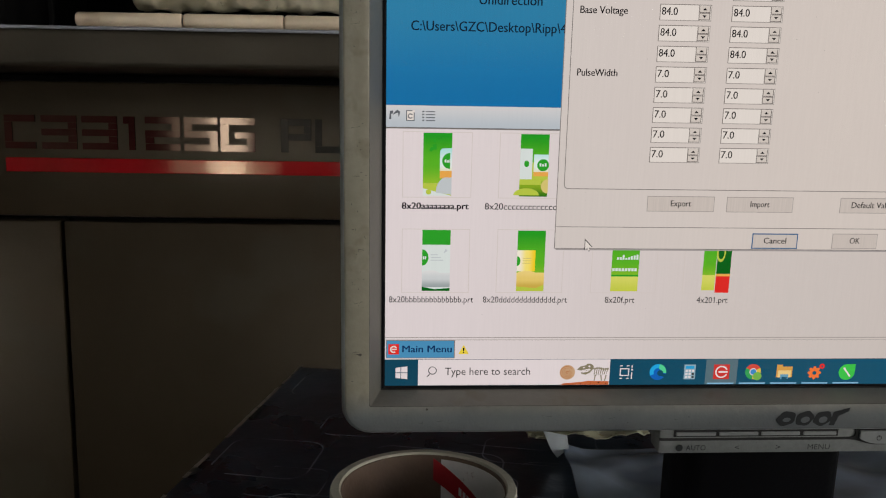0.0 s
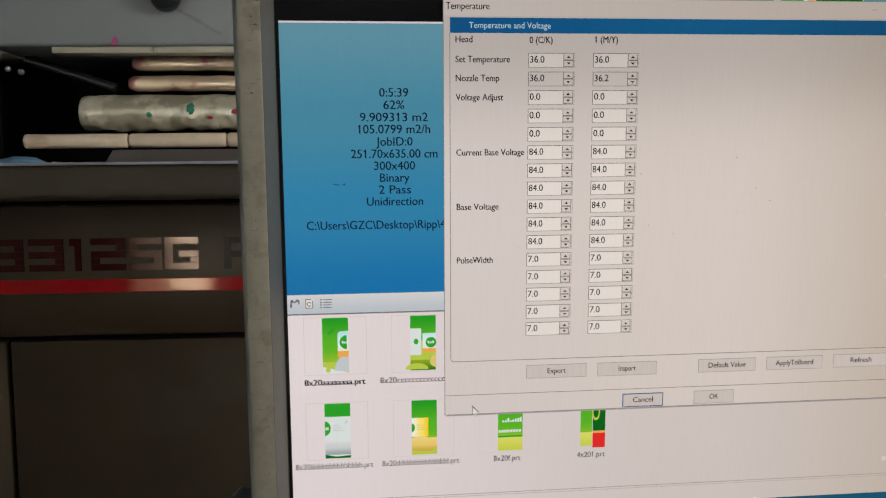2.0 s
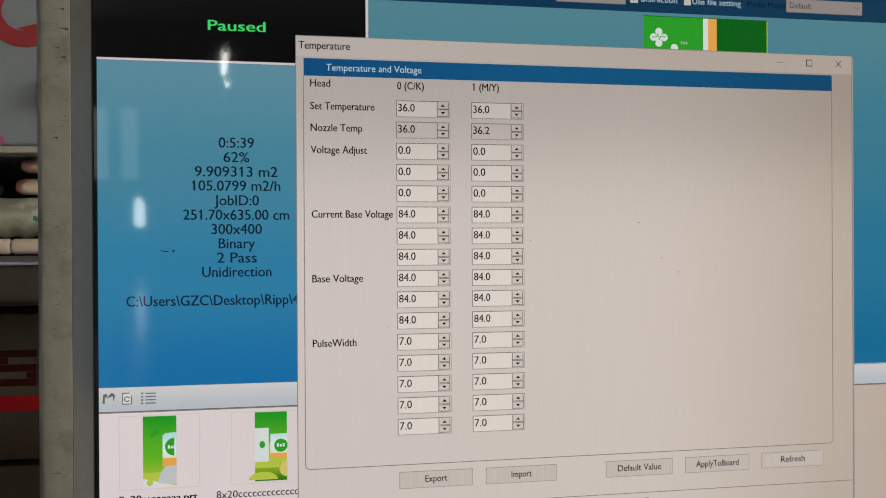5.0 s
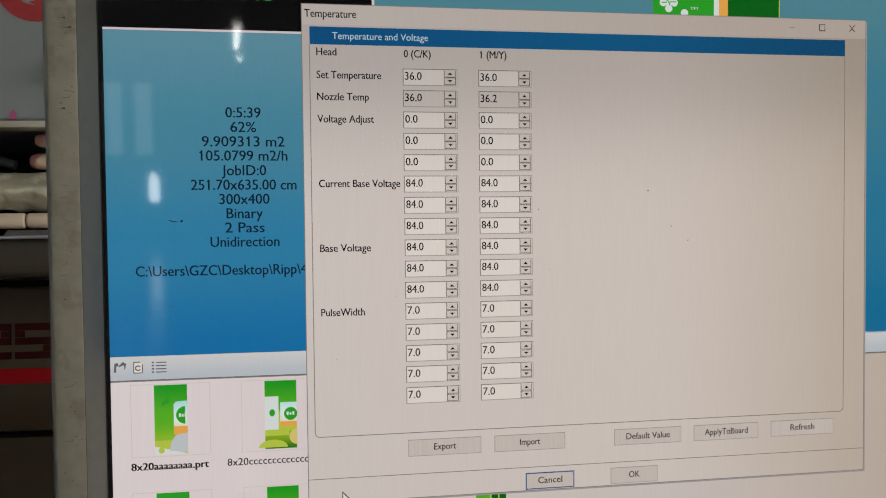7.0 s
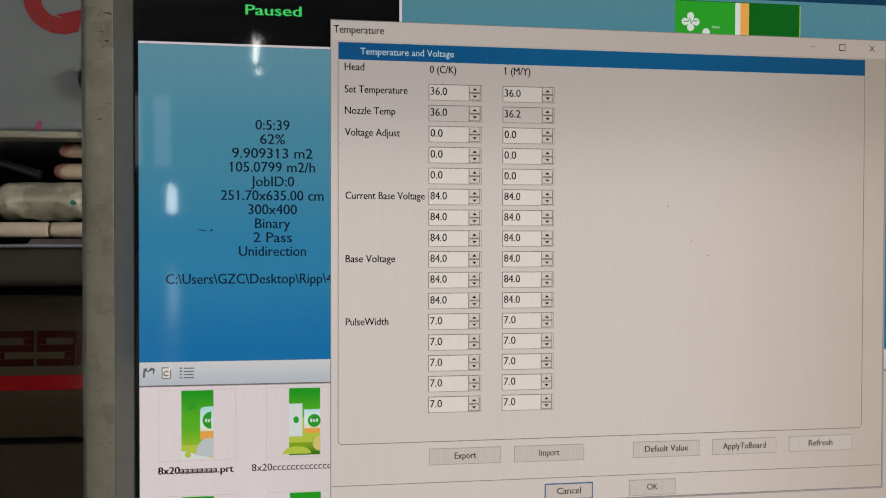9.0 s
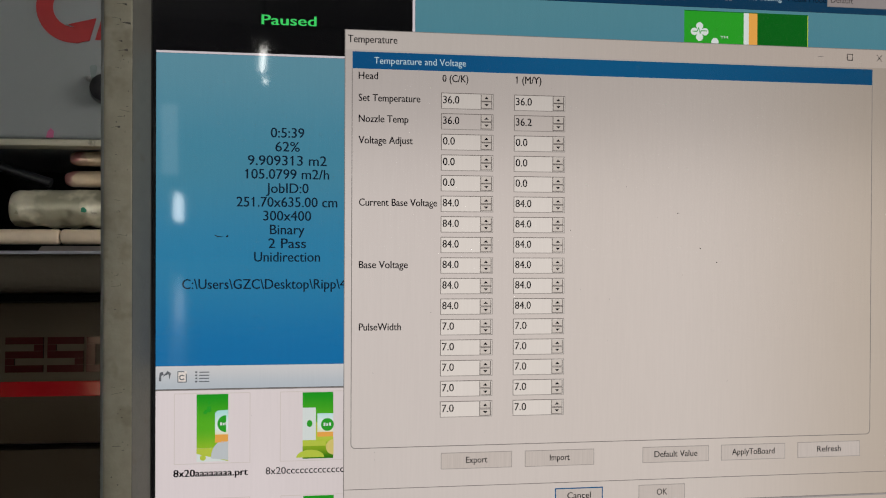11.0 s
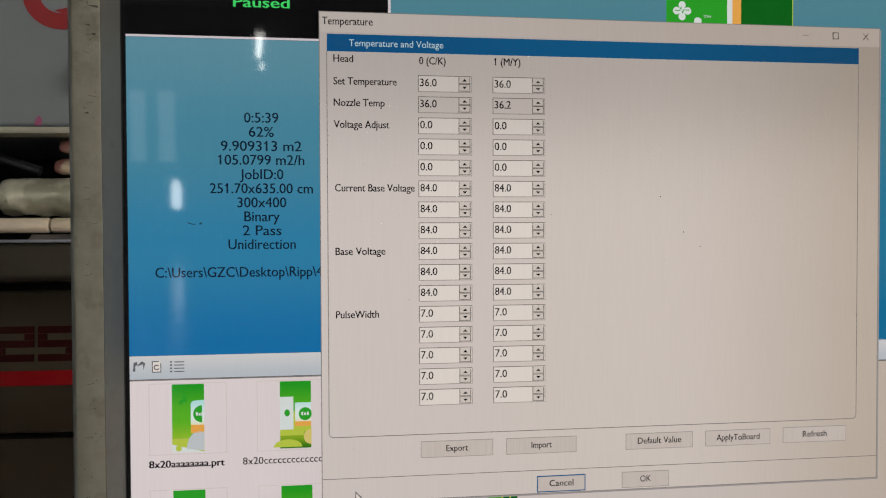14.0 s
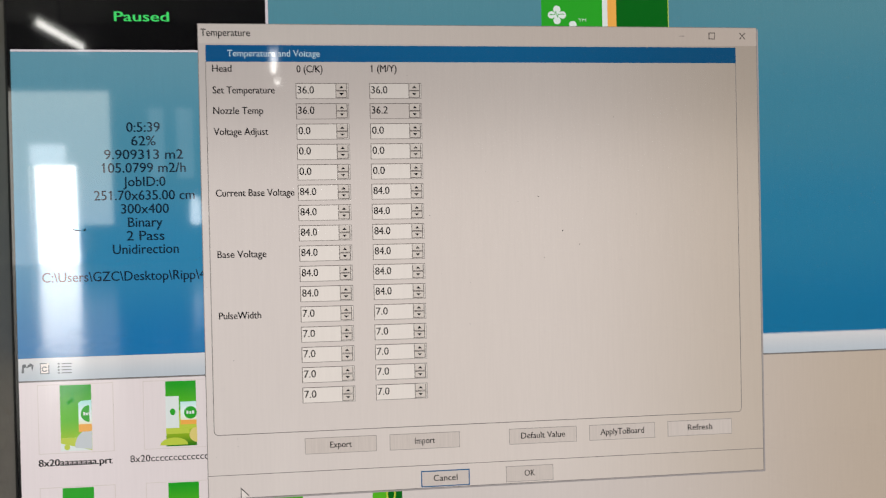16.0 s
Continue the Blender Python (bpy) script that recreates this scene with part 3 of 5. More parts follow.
ink(-0.1240, -2, 0.0042, 0.0036, M_INKRED, "red ink spot on the roller")
ink(-0.1560, -20, 0.0040, 0.0022, M_INKRED, "red ink smear on the roller")
b = bmesh.new()
prism_ = [(0.690, 1.0455), (0.725, 1.0455), (0.735, 1.0650), (0.728, 1.0655)]
ends = [[b.verts.new((x, y, z)) for y, z in prism_] for x in (-0.272, PR - 0.2)]
b.faces.new(ends[0]), b.faces.new(ends[1])
for k in range(4):
    b.faces.new((ends[0][k], ends[0][(k + 1) % 4], ends[1][(k + 1) % 4], ends[1][k]))
part("slot_apron", b, M_APRON, printer, "sloping purple-grey apron under the feed roller")
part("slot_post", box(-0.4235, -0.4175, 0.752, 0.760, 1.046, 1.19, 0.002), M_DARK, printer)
for x0, yb, zb, h in ((-0.268, 0.792, 1.1540, 0.0205), (-0.262, 0.792, 1.1800, 0.0190)):
    b = bmesh.new()
    loops = []
    for i in range(91):
        u = i / 90
        x = x0 + (PR - 0.2 - x0) * u ** 1.8
        k = (0.45 + 0.55 * min(1.0, (x - x0) / 0.010) ** 0.5) * (1 + 0.07 * noise.noise(Vector((x * 34, zb * 9, 1))))
        loops.append([b.verts.new((x, yb + 0.006 * k * math.cos(t) * abs(math.cos(t)) ** 0.2, zb + 0.0012 * noise.noise(Vector((x * 26, zb * 9, 0))) + h / 2 * k * math.copysign(abs(math.sin(t)) ** 0.7, math.sin(t)))) for t in [2 * math.pi * q / 16 for q in range(16)]])
    for i in range(90):
        for q in range(16):
            b.faces.new((loops[i][q], loops[i + 1][q], loops[i + 1][(q + 1) % 16], loops[i][(q + 1) % 16]))
    b.faces.new(loops[0]), b.faces.new(loops[-1])
    part("guide_bar", b, M_BRASS, printer, "ink-stained pale metal bar")
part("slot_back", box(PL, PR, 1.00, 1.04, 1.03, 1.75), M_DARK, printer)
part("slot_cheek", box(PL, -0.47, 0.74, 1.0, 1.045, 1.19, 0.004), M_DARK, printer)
b = tube_x(bmesh.new(), -0.06, 0.06, 0, 0, 0.006, 12)
bmesh.ops.transform(b, matrix=pose(-0.345, 0.80, 1.168, 0, 18, 0), verts=b.verts)
part("ink_tube", b, M_KNOB, printer, "dark metal tube end")
for dx, dz in ((-0.402, 1.168), (-0.386, 1.164)):
    b = bmesh.new()
    bmesh.ops.create_icosphere(b, subdivisions=2, radius=0.004, matrix=Matrix.Translation((dx, 0.745, dz)))
    part("screw_head", b, M_STEEL, printer)
rail_z = ((1.194, 1.211, M_CREAM), (1.2118, 1.2295, M_RAIL), (1.2305, 1.2400, M_TRAY), (1.2408, 1.2560, M_CREAM), (1.2568, 1.2700, M_RAIL), (1.2708, 1.2900, M_CREAM), (1.2908, 1.3060, M_RAIL), (1.3068, 1.3220, M_CREAM), (1.3228, 1.3500, M_RAIL), (1.3508, 1.3740, M_CREAM), (1.3748, 1.42, M_RAIL))
for z0, z1, m in rail_z:
    part("guide_rail", box(PL, -0.10, 0.80 - (z1 - 1.19) * 0.2, 0.90, z0, z1, 0.003), m, printer, "pale slide rail")
carriage = part("carriage", box(-0.4137, 0.42, 0.71, 1.0, 1.1905, 1.62, 0.005, 3), M_CASE, printer, "pale grey carriage cover")
part("cover_strip", box(-0.335, 0.42, 0.712, 0.74, 1.1825, 1.1903, 0.001), M_CREAM, carriage)
b = lathe(bmesh.new(), [(0.0001, 0.0), (0.012, 0.0), (0.0125, 0.006), (0.0165, 0.007), (0.0180, 0.011), (0.0178, 0.019), (0.0155, 0.025), (0.009, 0.029), (0.0001, 0.0295)], 32)
bmesh.ops.transform(b, matrix=pose(-0.1920, 0.7095, 1.2465, 90, 0, 0), verts=b.verts)
part("knob", b, M_KNOB, carriage, "round black knob")
b = bmesh.new()
bmesh.ops.create_icosphere(b, subdivisions=2, radius=0.0035, matrix=Matrix.Translation((-0.216, 0.708, 1.262)))
part("screw_head", b, M_STEEL, carriage)


def arc(b, cx, cz, r0, r1, a0, a1, y0, y1, n=28, sx=1.0):
    vs = []
    for i in range(n + 1):
        a = radians(a0 + (a1 - a0) * i / n)
        vs.append([b.verts.new((cx + sx * r * math.cos(a), y, cz + r * math.sin(a))) for r, y in ((r0, y0), (r1, y0), (r1, y1), (r0, y1))])
    for i in range(n):
        for k in range(4):
            b.faces.new((vs[i][k], vs[i + 1][k], vs[i + 1][(k + 1) % 4], vs[i][(k + 1) % 4]))
    b.faces.new(vs[0]), b.faces.new(vs[-1])


def prism(b, pts, y0, y1):
    f = [b.verts.new((x, y0, z)) for x, z in pts]
    g = [b.verts.new((x, y1, z)) for x, z in pts]
    b.faces.new(f), b.faces.new(g)
    for i in range(len(pts)):
        k = (i + 1) % len(pts)
        b.faces.new((f[i], f[k], g[k], g[i]))


b = bmesh.new()
arc(b, -0.234, 1.348, 0.0245, 0.0435, 60, 285, 0.7088, 0.712)
prism(b, [(-0.231, 1.3040), (-0.216, 1.3075), (-0.2085, 1.3345), (-0.2405, 1.3265), (-0.2330, 1.3235)], 0.7082, 0.712)
part("red_logo", b, M_REDLOGO, carriage, "red curved maker's mark")
b = bmesh.new()
prism(b, [(-0.2095, 1.3085), (-0.192, 1.3085), (-0.180, 1.352), (-0.1975, 1.352)], 0.7088, 0.712)
part("red_logo", b, M_REDLOGO, carriage, "red slanted bar of the maker's mark")
b = bmesh.new()
prism(b, [(-0.2635, 1.1915), (-0.2555, 1.1915), (-0.2545, 1.199), (-0.2585, 1.203), (-0.262, 1.198)], 0.7096, 0.711)
part("ink_spot", b, M_PINK, carriage, "small pink ink stain")
for k, (sx, sz, w_, h_) in enumerate(((-0.211, 1.270, 0.0035, 0.012), (-0.190, 1.281, 0.0022, 0.006), (-0.199, 1.292, 0.003, 0.008))):
    b = bmesh.new()
    prism(b, [(sx + w_ * math.cos(t) * (1 + 0.4 * math.sin(3 * t + k)), sz + h_ * math.sin(t) * (1 + 0.3 * math.cos(2 * t + k))) for t in [2 * math.pi * q / 12 for q in range(12)]], 0.7097, 0.711)
    part("ink_smear", b, M_SMEAR, carriage, "faint grey-green ink smear")
b = bmesh.new()
prism(b, [(-0.182, 1.2320), (-0.160, 1.2195), (-0.132, 1.2035), (-0.128, 1.2045), (-0.158, 1.2235), (-0.180, 1.2350)], 0.7097, 0.711)
part("faint_line", b, mat("slightly_darker_grey", (0.255, 0.275, 0.285), 0.5, 0, 0.3, 80), carriage, "faint darker line below the knob")
b = bmesh.new()
bmesh.ops.create_icosphere(b, subdivisions=4, radius=1.0)
for v in b.verts:
    k = 1 + 0.25 * noise.noise(v.co * 1.7 + Vector((3, 1, 0)))
    v.co = (-0.352 + v.co.x * 0.030 * k, 0.655 + v.co.y * 0.022 * k, 1.0452 + max(0.0, v.co.z * k) ** 0.7 * 0.0110)
single("cleaning_cloth", b, M_BLUECLOTH, "small folded blue cloth lying on the printer tray", "cloth")
b = bmesh.new()
bmesh.ops.create_icosphere(b, subdivisions=3, radius=1.0)
for v in b.verts:
    k = 1 + 0.3 * noise.noise(v.co * 2.1)
    v.co = (-0.309 + v.co.x * 0.013 * k, 0.650 + v.co.y * 0.012 * k, 1.0452 + max(0.0, v.co.z * k) * 0.0045)
single("paper_tissue", b, M_LABELWHITE, "small crumpled white tissue beside the blue cloth", "tissue")

# ---------------------------------------------------------------- film and wrap under the monitor


def crumpled(name, cx, cy, z, sx, sy, h, seed, m, label, category, rz=0.0, nx=40, rough=0.4):
    b_ = bmesh.new()
    bmesh.ops.create_grid(b_, x_segments=nx, y_segments=nx, size=0.5)
    for v in b_.verts:
        p = Vector((v.co.x * 3.2, v.co.y * 3.2, seed))
        k = 0.5 + 0.5 * noise.noise(p) + rough * (0.5 * abs(noise.noise(p * 2.3)) + 0.2 * abs(noise.noise(p * 5)))
        wob = 1 + 0.12 * noise.noise(Vector((v.co.x * 5, v.co.y * 5, seed + 3)))
        v.co = (v.co.x * sx * wob, v.co.y * sy * wob, k * h)
    bmesh.ops.solidify(b_, geom=b_.faces[:], thickness=0.0004)
    ob = single(name, b_, m, label, category)
    ob.matrix_world = pose(cx, cy, z, 0, 0, rz)
    return ob


bm = bmesh.new()
NX, NY = 48, 36
rows_ = []
for i in range(NX + 1):
    col = []
    for j in range(NY + 1):
        u, v = i / NX, j / NY
        x = 0.105 + 0.012 * v + 0.30 * u + 0.003 * noise.noise(Vector((v * 3, 1, 1)))
        y = 0.045 + 0.135 * v + 0.003 * noise.noise(Vector((u * 3, 5, 2)))
        z = 0.0005 + 0.0110 * (noise.noise(Vector((u * 7.5, v * 3.2, 7))) + 0.6) * (1 - 0.7 * v * v) + 0.002 * math.exp(-((u - 0.42) / 0.06) ** 2) * v
        z += 0.003 * max(0.0, 1 - u / 0.045)
        col.append(bm.verts.new((x, y, 0.7545 + z)))
    rows_.append(col)
for i in range(NX):
    for j in range(NY):
        bm.faces.new((rows_[i][j], rows_[i + 1][j], rows_[i + 1][j + 1], rows_[i][j + 1]))
bmesh.ops.solidify(bm, geom=bm.faces[:], thickness=0.0004)
single("plastic_sheet", bm, M_FILM, "smooth wavy blue-grey plastic film lying under the monitor", "plastic film")
crumpled("plastic_wrap", 0.138, 0.214, 0.7545, 0.085, 0.052, 0.012, 8.0, M_WRAP, "crumpled yellowish wrap lying behind the plastic film", "wrap", 6, 30, 0.8)
bm = bmesh.new()
prism_pts = [(-0.010, 0.022), (0.012, 0.016), (0.014, 0.004), (0.004, -0.004), (-0.002, 0.004)]
f = [bm.verts.new((x, 0.002 * math.sin(40 * x), z)) for x, z in prism_pts]
g = [bm.verts.new((x + 0.001, 0.0008 + 0.004 * math.sin(60 * x), z)) for x, z in prism_pts]
bm.faces.new(f), bm.faces.new(g)
for k in range(5):
    bm.faces.new((f[k], f[(k + 1) % 5], g[(k + 1) % 5], g[k]))
scrap = single("plastic_scrap", bm, M_CRUMPLE, "small torn piece of pale wrap standing on edge", "scrap")
scrap.matrix_world = pose(0.1085, 0.170, 0.7575) @ Matrix.Scale(0.72, 4)

# ---------------------------------------------------------------- monitor
MON = pose(0, 0, 0.86, 3.5, 0, 0)          # lower left corner of the lit panel; it leans a little forward
monitor = thing("computer_monitor", "old silver plastic computer monitor switched on, scuffed and dirty", "monitor", MON)
SW, SH = 1280 * PX, 1024 * PX


def ring_frame(rings, mi=None, cap_back=False):
    """Faces between rectangles with rounded corners, each (left, right, bottom, top, y, corner radius)."""
    b_ = bmesh.new()
    loops = []
    for x0, x1, z0, z1, y, r in rings:
        loops.append([b_.verts.new((px, y, pz)) for px, pz in round_rect(x0, z0, x1, z1, max(r, 0.0002), 6)])
    for k in range(len(loops) - 1):
        a, c = loops[k], loops[k + 1]
        n = len(a)
        for i in range(n):
            f = b_.faces.new((a[i], a[(i + 1) % n], c[(i + 1) % n], c[i]))
            f.material_index = mi[k] if mi else 0
    if cap_back:
        b_.faces.new(loops[-1])
    return b_


BO = 0.0179
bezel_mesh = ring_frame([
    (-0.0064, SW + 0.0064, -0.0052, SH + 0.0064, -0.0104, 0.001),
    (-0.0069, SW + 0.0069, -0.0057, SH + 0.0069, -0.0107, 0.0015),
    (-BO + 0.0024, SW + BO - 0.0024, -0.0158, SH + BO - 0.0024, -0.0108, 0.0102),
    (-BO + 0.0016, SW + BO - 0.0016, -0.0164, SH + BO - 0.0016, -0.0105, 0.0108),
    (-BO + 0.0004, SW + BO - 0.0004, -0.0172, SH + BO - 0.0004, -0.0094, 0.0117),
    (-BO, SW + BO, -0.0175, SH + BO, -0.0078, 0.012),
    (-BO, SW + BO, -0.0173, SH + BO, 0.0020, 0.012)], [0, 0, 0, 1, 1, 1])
part("bezel", bezel_mesh, [M_BEZEL, M_BEZEL_EDGE], monitor, "yellowed silver plastic front frame, edge highlight and bottom shade painted in")
part("bezel_slope", ring_frame([
    (-0.0013, SW + 0.0013, -0.0011, SH + 0.0013, 0.0008, 0.0003),
    (-0.0017, SW + 0.0017, -0.0015, SH + 0.0017, -0.0010, 0.0003),
    (-0.0063, SW + 0.0063, -0.0051, SH + 0.0063, -0.0103, 0.001)], [1, 0]), [M_BEZEL_IN, M_SEAM], monitor, "sloping inner edge of the frame, painted darker for its shade")
part("side_band", ring_frame([
    (-BO + 0.0006, SW + BO - 0.0006, -0.0168, SH + BO - 0.0006, 0.0022, 0.012),
    (-BO + 0.0006, SW + BO - 0.0006, -0.0168, SH + BO - 0.0006, 0.0240, 0.012),
    (-BO + 0.006, SW + BO - 0.006, -0.012, SH + BO - 0.006, 0.0300, 0.012),
    (0.05, SW - 0.05, 0.05, SH - 0.05, 0.056, 0.02)], cap_back=True), M_BLACKPL, monitor, "black rear shell")
bar = part("control_bar", box(404.5 * PX, 873 * PX, -0.0065, 0.006, -0.0300, -0.0176, 0.0018, 2), M_BAR, monitor, "grey bar that carries the buttons")
for a, c in ((429.0, 489.5), (494.5, 553.5), (558.5, 617.0), (622.5, 673.0)):
    part("button", box(a * PX, c * PX, -0.0074, -0.0055, -0.0210, -0.0194, 0.0004), M_BTN, bar, smooth=False)
    part("button_gap", box((a - 3.0) * PX, (c + 3.2) * PX, -0.0067, -0.0060, -0.0216, -0.0181), M_SEAM, bar, smooth=False)


def bar_prism(pts, y0, y1):
    """A flat block on the control bar with the outline pts (dots across, metres up)."""
    b_ = bmesh.new()
    front, back = ([b_.verts.new((x * PX, y, z)) for x, z in pts] for y in (y0, y1))
    b_.faces.new(front), b_.faces.new(back[::-1])
    for q in range(len(pts)):
        b_.faces.new((front[q], back[q], back[(q + 1) % len(pts)], front[(q + 1) % len(pts)]))
    bmesh.ops.recalc_face_normals(b_, faces=b_.faces)
    return b_


part("button_gap", bar_prism([(405.5, -0.0222), (696, -0.0222), (702, -0.0216), (703, -0.0182), (790, -0.0182), (790, -0.0258), (733, -0.0258), (722, -0.0252), (704, -0.0236), (694, -0.0233), (405.5, -0.0233)], -0.0069, -0.0060), M_SEAM, bar, "dark groove round the buttons", smooth=False)
part("power_button", bar_prism([(709, -0.0190), (787, -0.0190), (787, -0.0250), (736, -0.0250), (726, -0.0246), (713, -0.0232), (709, -0.0224)], -0.0080, -0.0055), M_BTN, bar, smooth=False)
sym = lathe(bmesh.new(), [(0.0009, -0.0001), (0.00115, -0.0001), (0.00115, 0.0001), (0.0009, 0.0001)], 20)
add_box(sym, -0.00012, 0.00012, 0.0004, 0.0014, -0.0001, 0.0001)
bmesh.ops.transform(sym, matrix=pose(738 * PX, -0.0081, -0.0222, 90), verts=sym.verts)
part("power_symbol", sym, M_LOGO, bar, smooth=False)
part("status_light", box(768 * PX, 781 * PX, -0.0084, -0.0078, -0.0228, -0.0217), glow("green_led", (0.25, 0.9, 0.2), 0.35), bar)
b = bmesh.new()
bmesh.ops.create_circle(b, cap_ends=True, segments=20, radius=0.0016, matrix=Matrix.Translation((436 * PX, -0.00668, -0.0268)) @ Matrix.Rotation(radians(90), 4, "X"))
part("printed_mark", b, M_LOGO, bar)

# stand
stand = part("stand", box(0.1425, 0.2160, 0.014, 0.060, -0.092, 0.16, 0.008, 3), M_BLACKPL, monitor, "black neck of the stand")
b = lathe(bmesh.new(), [(0.0001, 0.0), (0.098, 0.0), (0.100, 0.003), (0.097, 0.008), (0.05, 0.016), (0.0001, 0.017)], 48)
bmesh.ops.transform(b, matrix=MON.inverted() @ pose(0.177, 0.052, 0.7540) @ Matrix.Diagonal((0.42, 0.45, 0.8, 1)), verts=b.verts)
part("stand_base", b, M_BLACKPL, monitor, "round black foot")

# lit panel
b = bmesh.new()
add_box(b, -0.0012, SW + 0.0012, 0.0, 0.0008, -0.0010, SH + 0.0012)
screen = part("screen", b, lcd("panel_off", [(9, 9, 10)], grain=0), monitor, "glossy lit display showing printing software", smooth=False)

LV = 0.00010


def quad(b_, x0, y0, x1, y1, lv, mi=0):
    vs = [b_.verts.new((x * PX, -LV * lv, y * PX)) for x, y in ((x0, y0), (x1, y0), (x1, y1), (x0, y1))]
    b_.faces.new(vs).material_index = mi


def poly(b_, pts, lv, mi=0):
    b_.faces.new([b_.verts.new((x * PX, -LV * lv, y * PX)) for x, y in pts]).material_index = mi


def disc(b_, cx, cy, r, lv, mi=0, a0=0, a1=360, r0=0.0, n=20, sy=1.0):
    for i in range(n):
        t0, t1 = radians(a0 + (a1 - a0) * i / n), radians(a0 + (a1 - a0) * (i + 1) / n)
        o = [(cx + r * math.cos(t), cy + sy * r * math.sin(t)) for t in (t0, t1)]
        q = [(cx + r0 * math.cos(t), cy + sy * r0 * math.sin(t)) for t in (t1, t0)]
        poly(b_, o + (q if r0 else [(cx, cy)]), lv, mi)


def ui(name, b_, mats, label="", parent=None):
    """A flat figure on the display. All of its faces look out of the panel."""
    for f in b_.faces:
        f.normal_update()
        if f.normal.y > 0:
            f.normal_flip()
    me = bpy.data.meshes.new(name)
    b_.to_mesh(me)
    b_.free()
    for m in (mats if isinstance(mats, (list, tuple)) else (mats,)):
        me.materials.append(m)
    ob = new(name, me)
    ob.parent = parent or screen
    if label:
        tagged(ob, label)
    return ob


def rect(name, x0, y0, x1, y1, lv, m, label=""):
    b_ = bmesh.new()
    quad(b_, x0, y0, x1, y1, lv)
    return ui(name, b_, m, label)


FONT_CACHE = {}


def glyphs(s, flags=True):
    if (s, flags) not in FONT_CACHE:
        cu = bpy.data.curves.new("words", "FONT")
        cu.body, cu.size, cu.resolution_u = s, 1.0, 3
        ob = bpy.data.objects.new("words", cu)
        me = bpy.data.meshes.new_from_object(ob)
        bpy.data.objects.remove(ob)
        n = len(me.vertices)
        co = np.empty(n * 3, dtype=np.float32)
        me.vertices.foreach_get("co", co)
        co = co.reshape(n, 3)
        faces = [tuple(p.vertices) for p in me.polygons]
        bpy.data.meshes.remove(me)
        if flags:
            # the figure one gets a flag
            for i, ch in enumerate(s):
                if ch == "1":
                    to = glyphs(s[:i + 1], False)[0]
                    xr, zt = to[:, 0].max(), glyphs("1", False)[0][:, 1].max()
                    k = len(co)
                    co = np.vstack([co, np.array([(xr - 0.05, zt, 0), (xr - 0.19, zt - 0.13, 0), (xr - 0.19, zt - 0.20, 0), (xr - 0.05, zt - 0.11, 0)], dtype=np.float32)])
                    faces.append((k, k + 1, k + 2, k + 3))
        FONT_CACHE[(s, flags)] = (co, faces)
    return FONT_CACHE[(s, flags)]


def words(s, x, y, width, em, m, lv, name="text", centre=False, label="", bold=0.0, parent=None, depth=None):
    """Writing on the display: left edge (or middle), height of the middle of the small letters, width and type size in display dots."""
    co, faces = glyphs(s)
    lo, hi = co[:, 0].min(), co[:, 0].max()
    sx = width / (hi - lo)
    x0 = x - width / 2 if centre else x
    vs, fs = [], []
    for dx in ((0.0,) if not bold else (-bold, bold)):
        base = len(vs)
        for cx, cy, _ in co:
            vs.append(((x0 + (cx - lo) * sx + dx) * PX, -LV * lv if depth is None else depth, (y + (cy - 0.30) * em) * PX))
        fs += [tuple(i + base for i in f) for f in faces]
    me = bpy.data.meshes.new(name)
    me.from_pydata(vs, [], fs)
    me.materials.append(m)
    ob = new(name, me)
    ob.parent = parent or screen
    if label:
        tagged(ob, label)
    return ob


WHITE = (212, 200, 194)
# whites turn warmer and darker rightwards to fit the camera's view
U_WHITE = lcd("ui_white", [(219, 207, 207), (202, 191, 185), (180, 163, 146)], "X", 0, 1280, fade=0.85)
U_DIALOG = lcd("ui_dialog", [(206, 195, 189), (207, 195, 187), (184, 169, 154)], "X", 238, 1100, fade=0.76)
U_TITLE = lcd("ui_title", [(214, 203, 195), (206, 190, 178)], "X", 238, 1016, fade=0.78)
# upper blue stops are paled: the room's reflected haze sits in the emission
U_BLUE = lcd("ui_blue_haze", [(18, 106, 160), (44, 122, 160), (66, 128, 151), (88, 136, 152)], "Z", 405, 804, 0.015)
U_PREVIEW = lcd("ui_preview_haze", [(16, 104, 145), (38, 114, 146), (58, 120, 141), (78, 128, 140)], "Z", 405, 890, 0.015)
U_BAR = lcd("ui_bar", [(9, 46, 76), (14, 55, 82)], "X", 0, 1280)
U_HEAD = lcd("ui_head", [(10, 74, 120), (14, 82, 124), (11, 70, 108)], "X", 247, 984)
U_BLACK = lcd("ui_black", [(4, 4, 5)], grain=0)
U_LINE = lcd("ui_line", [(200, 190, 194)], grain=0)
U_STRIP = lcd("ui_strip", [(178, 184, 190), (200, 198, 198)], "Z", 374, 404)
U_GREY = lcd("ui_grey", [(122, 116, 112)], grain=0)
U_EDGE = lcd("ui_edge", [(156, 148, 142)], grain=0, fade=0.85)
U_PALEGREY = lcd("ui_palegrey", [(180, 170, 164)], grain=0, fade=0.88)
U_FIELD = lcd("ui_field", [(221, 211, 203)], grain=0.015, fade=0.79)
U_BUTTON = lcd("ui_button", [(196, 184, 176)], grain=0.04, fade=0.85)
U_SPIN = lcd("ui_spin_edge", [(114, 106, 101)], grain=0, fade=0.85)
U_ARROW = lcd("ui_arrow_box", [(204, 193, 184)], grain=0, fade=0.82)
U_INK = lcd("ui_ink", [(16, 15, 17)], grain=0)
U_SOFTINK = lcd("ui_soft_ink", [(34, 32, 32)], grain=0)
U_NAVY = lcd("ui_navy", [(3, 12, 26)], grain=0)
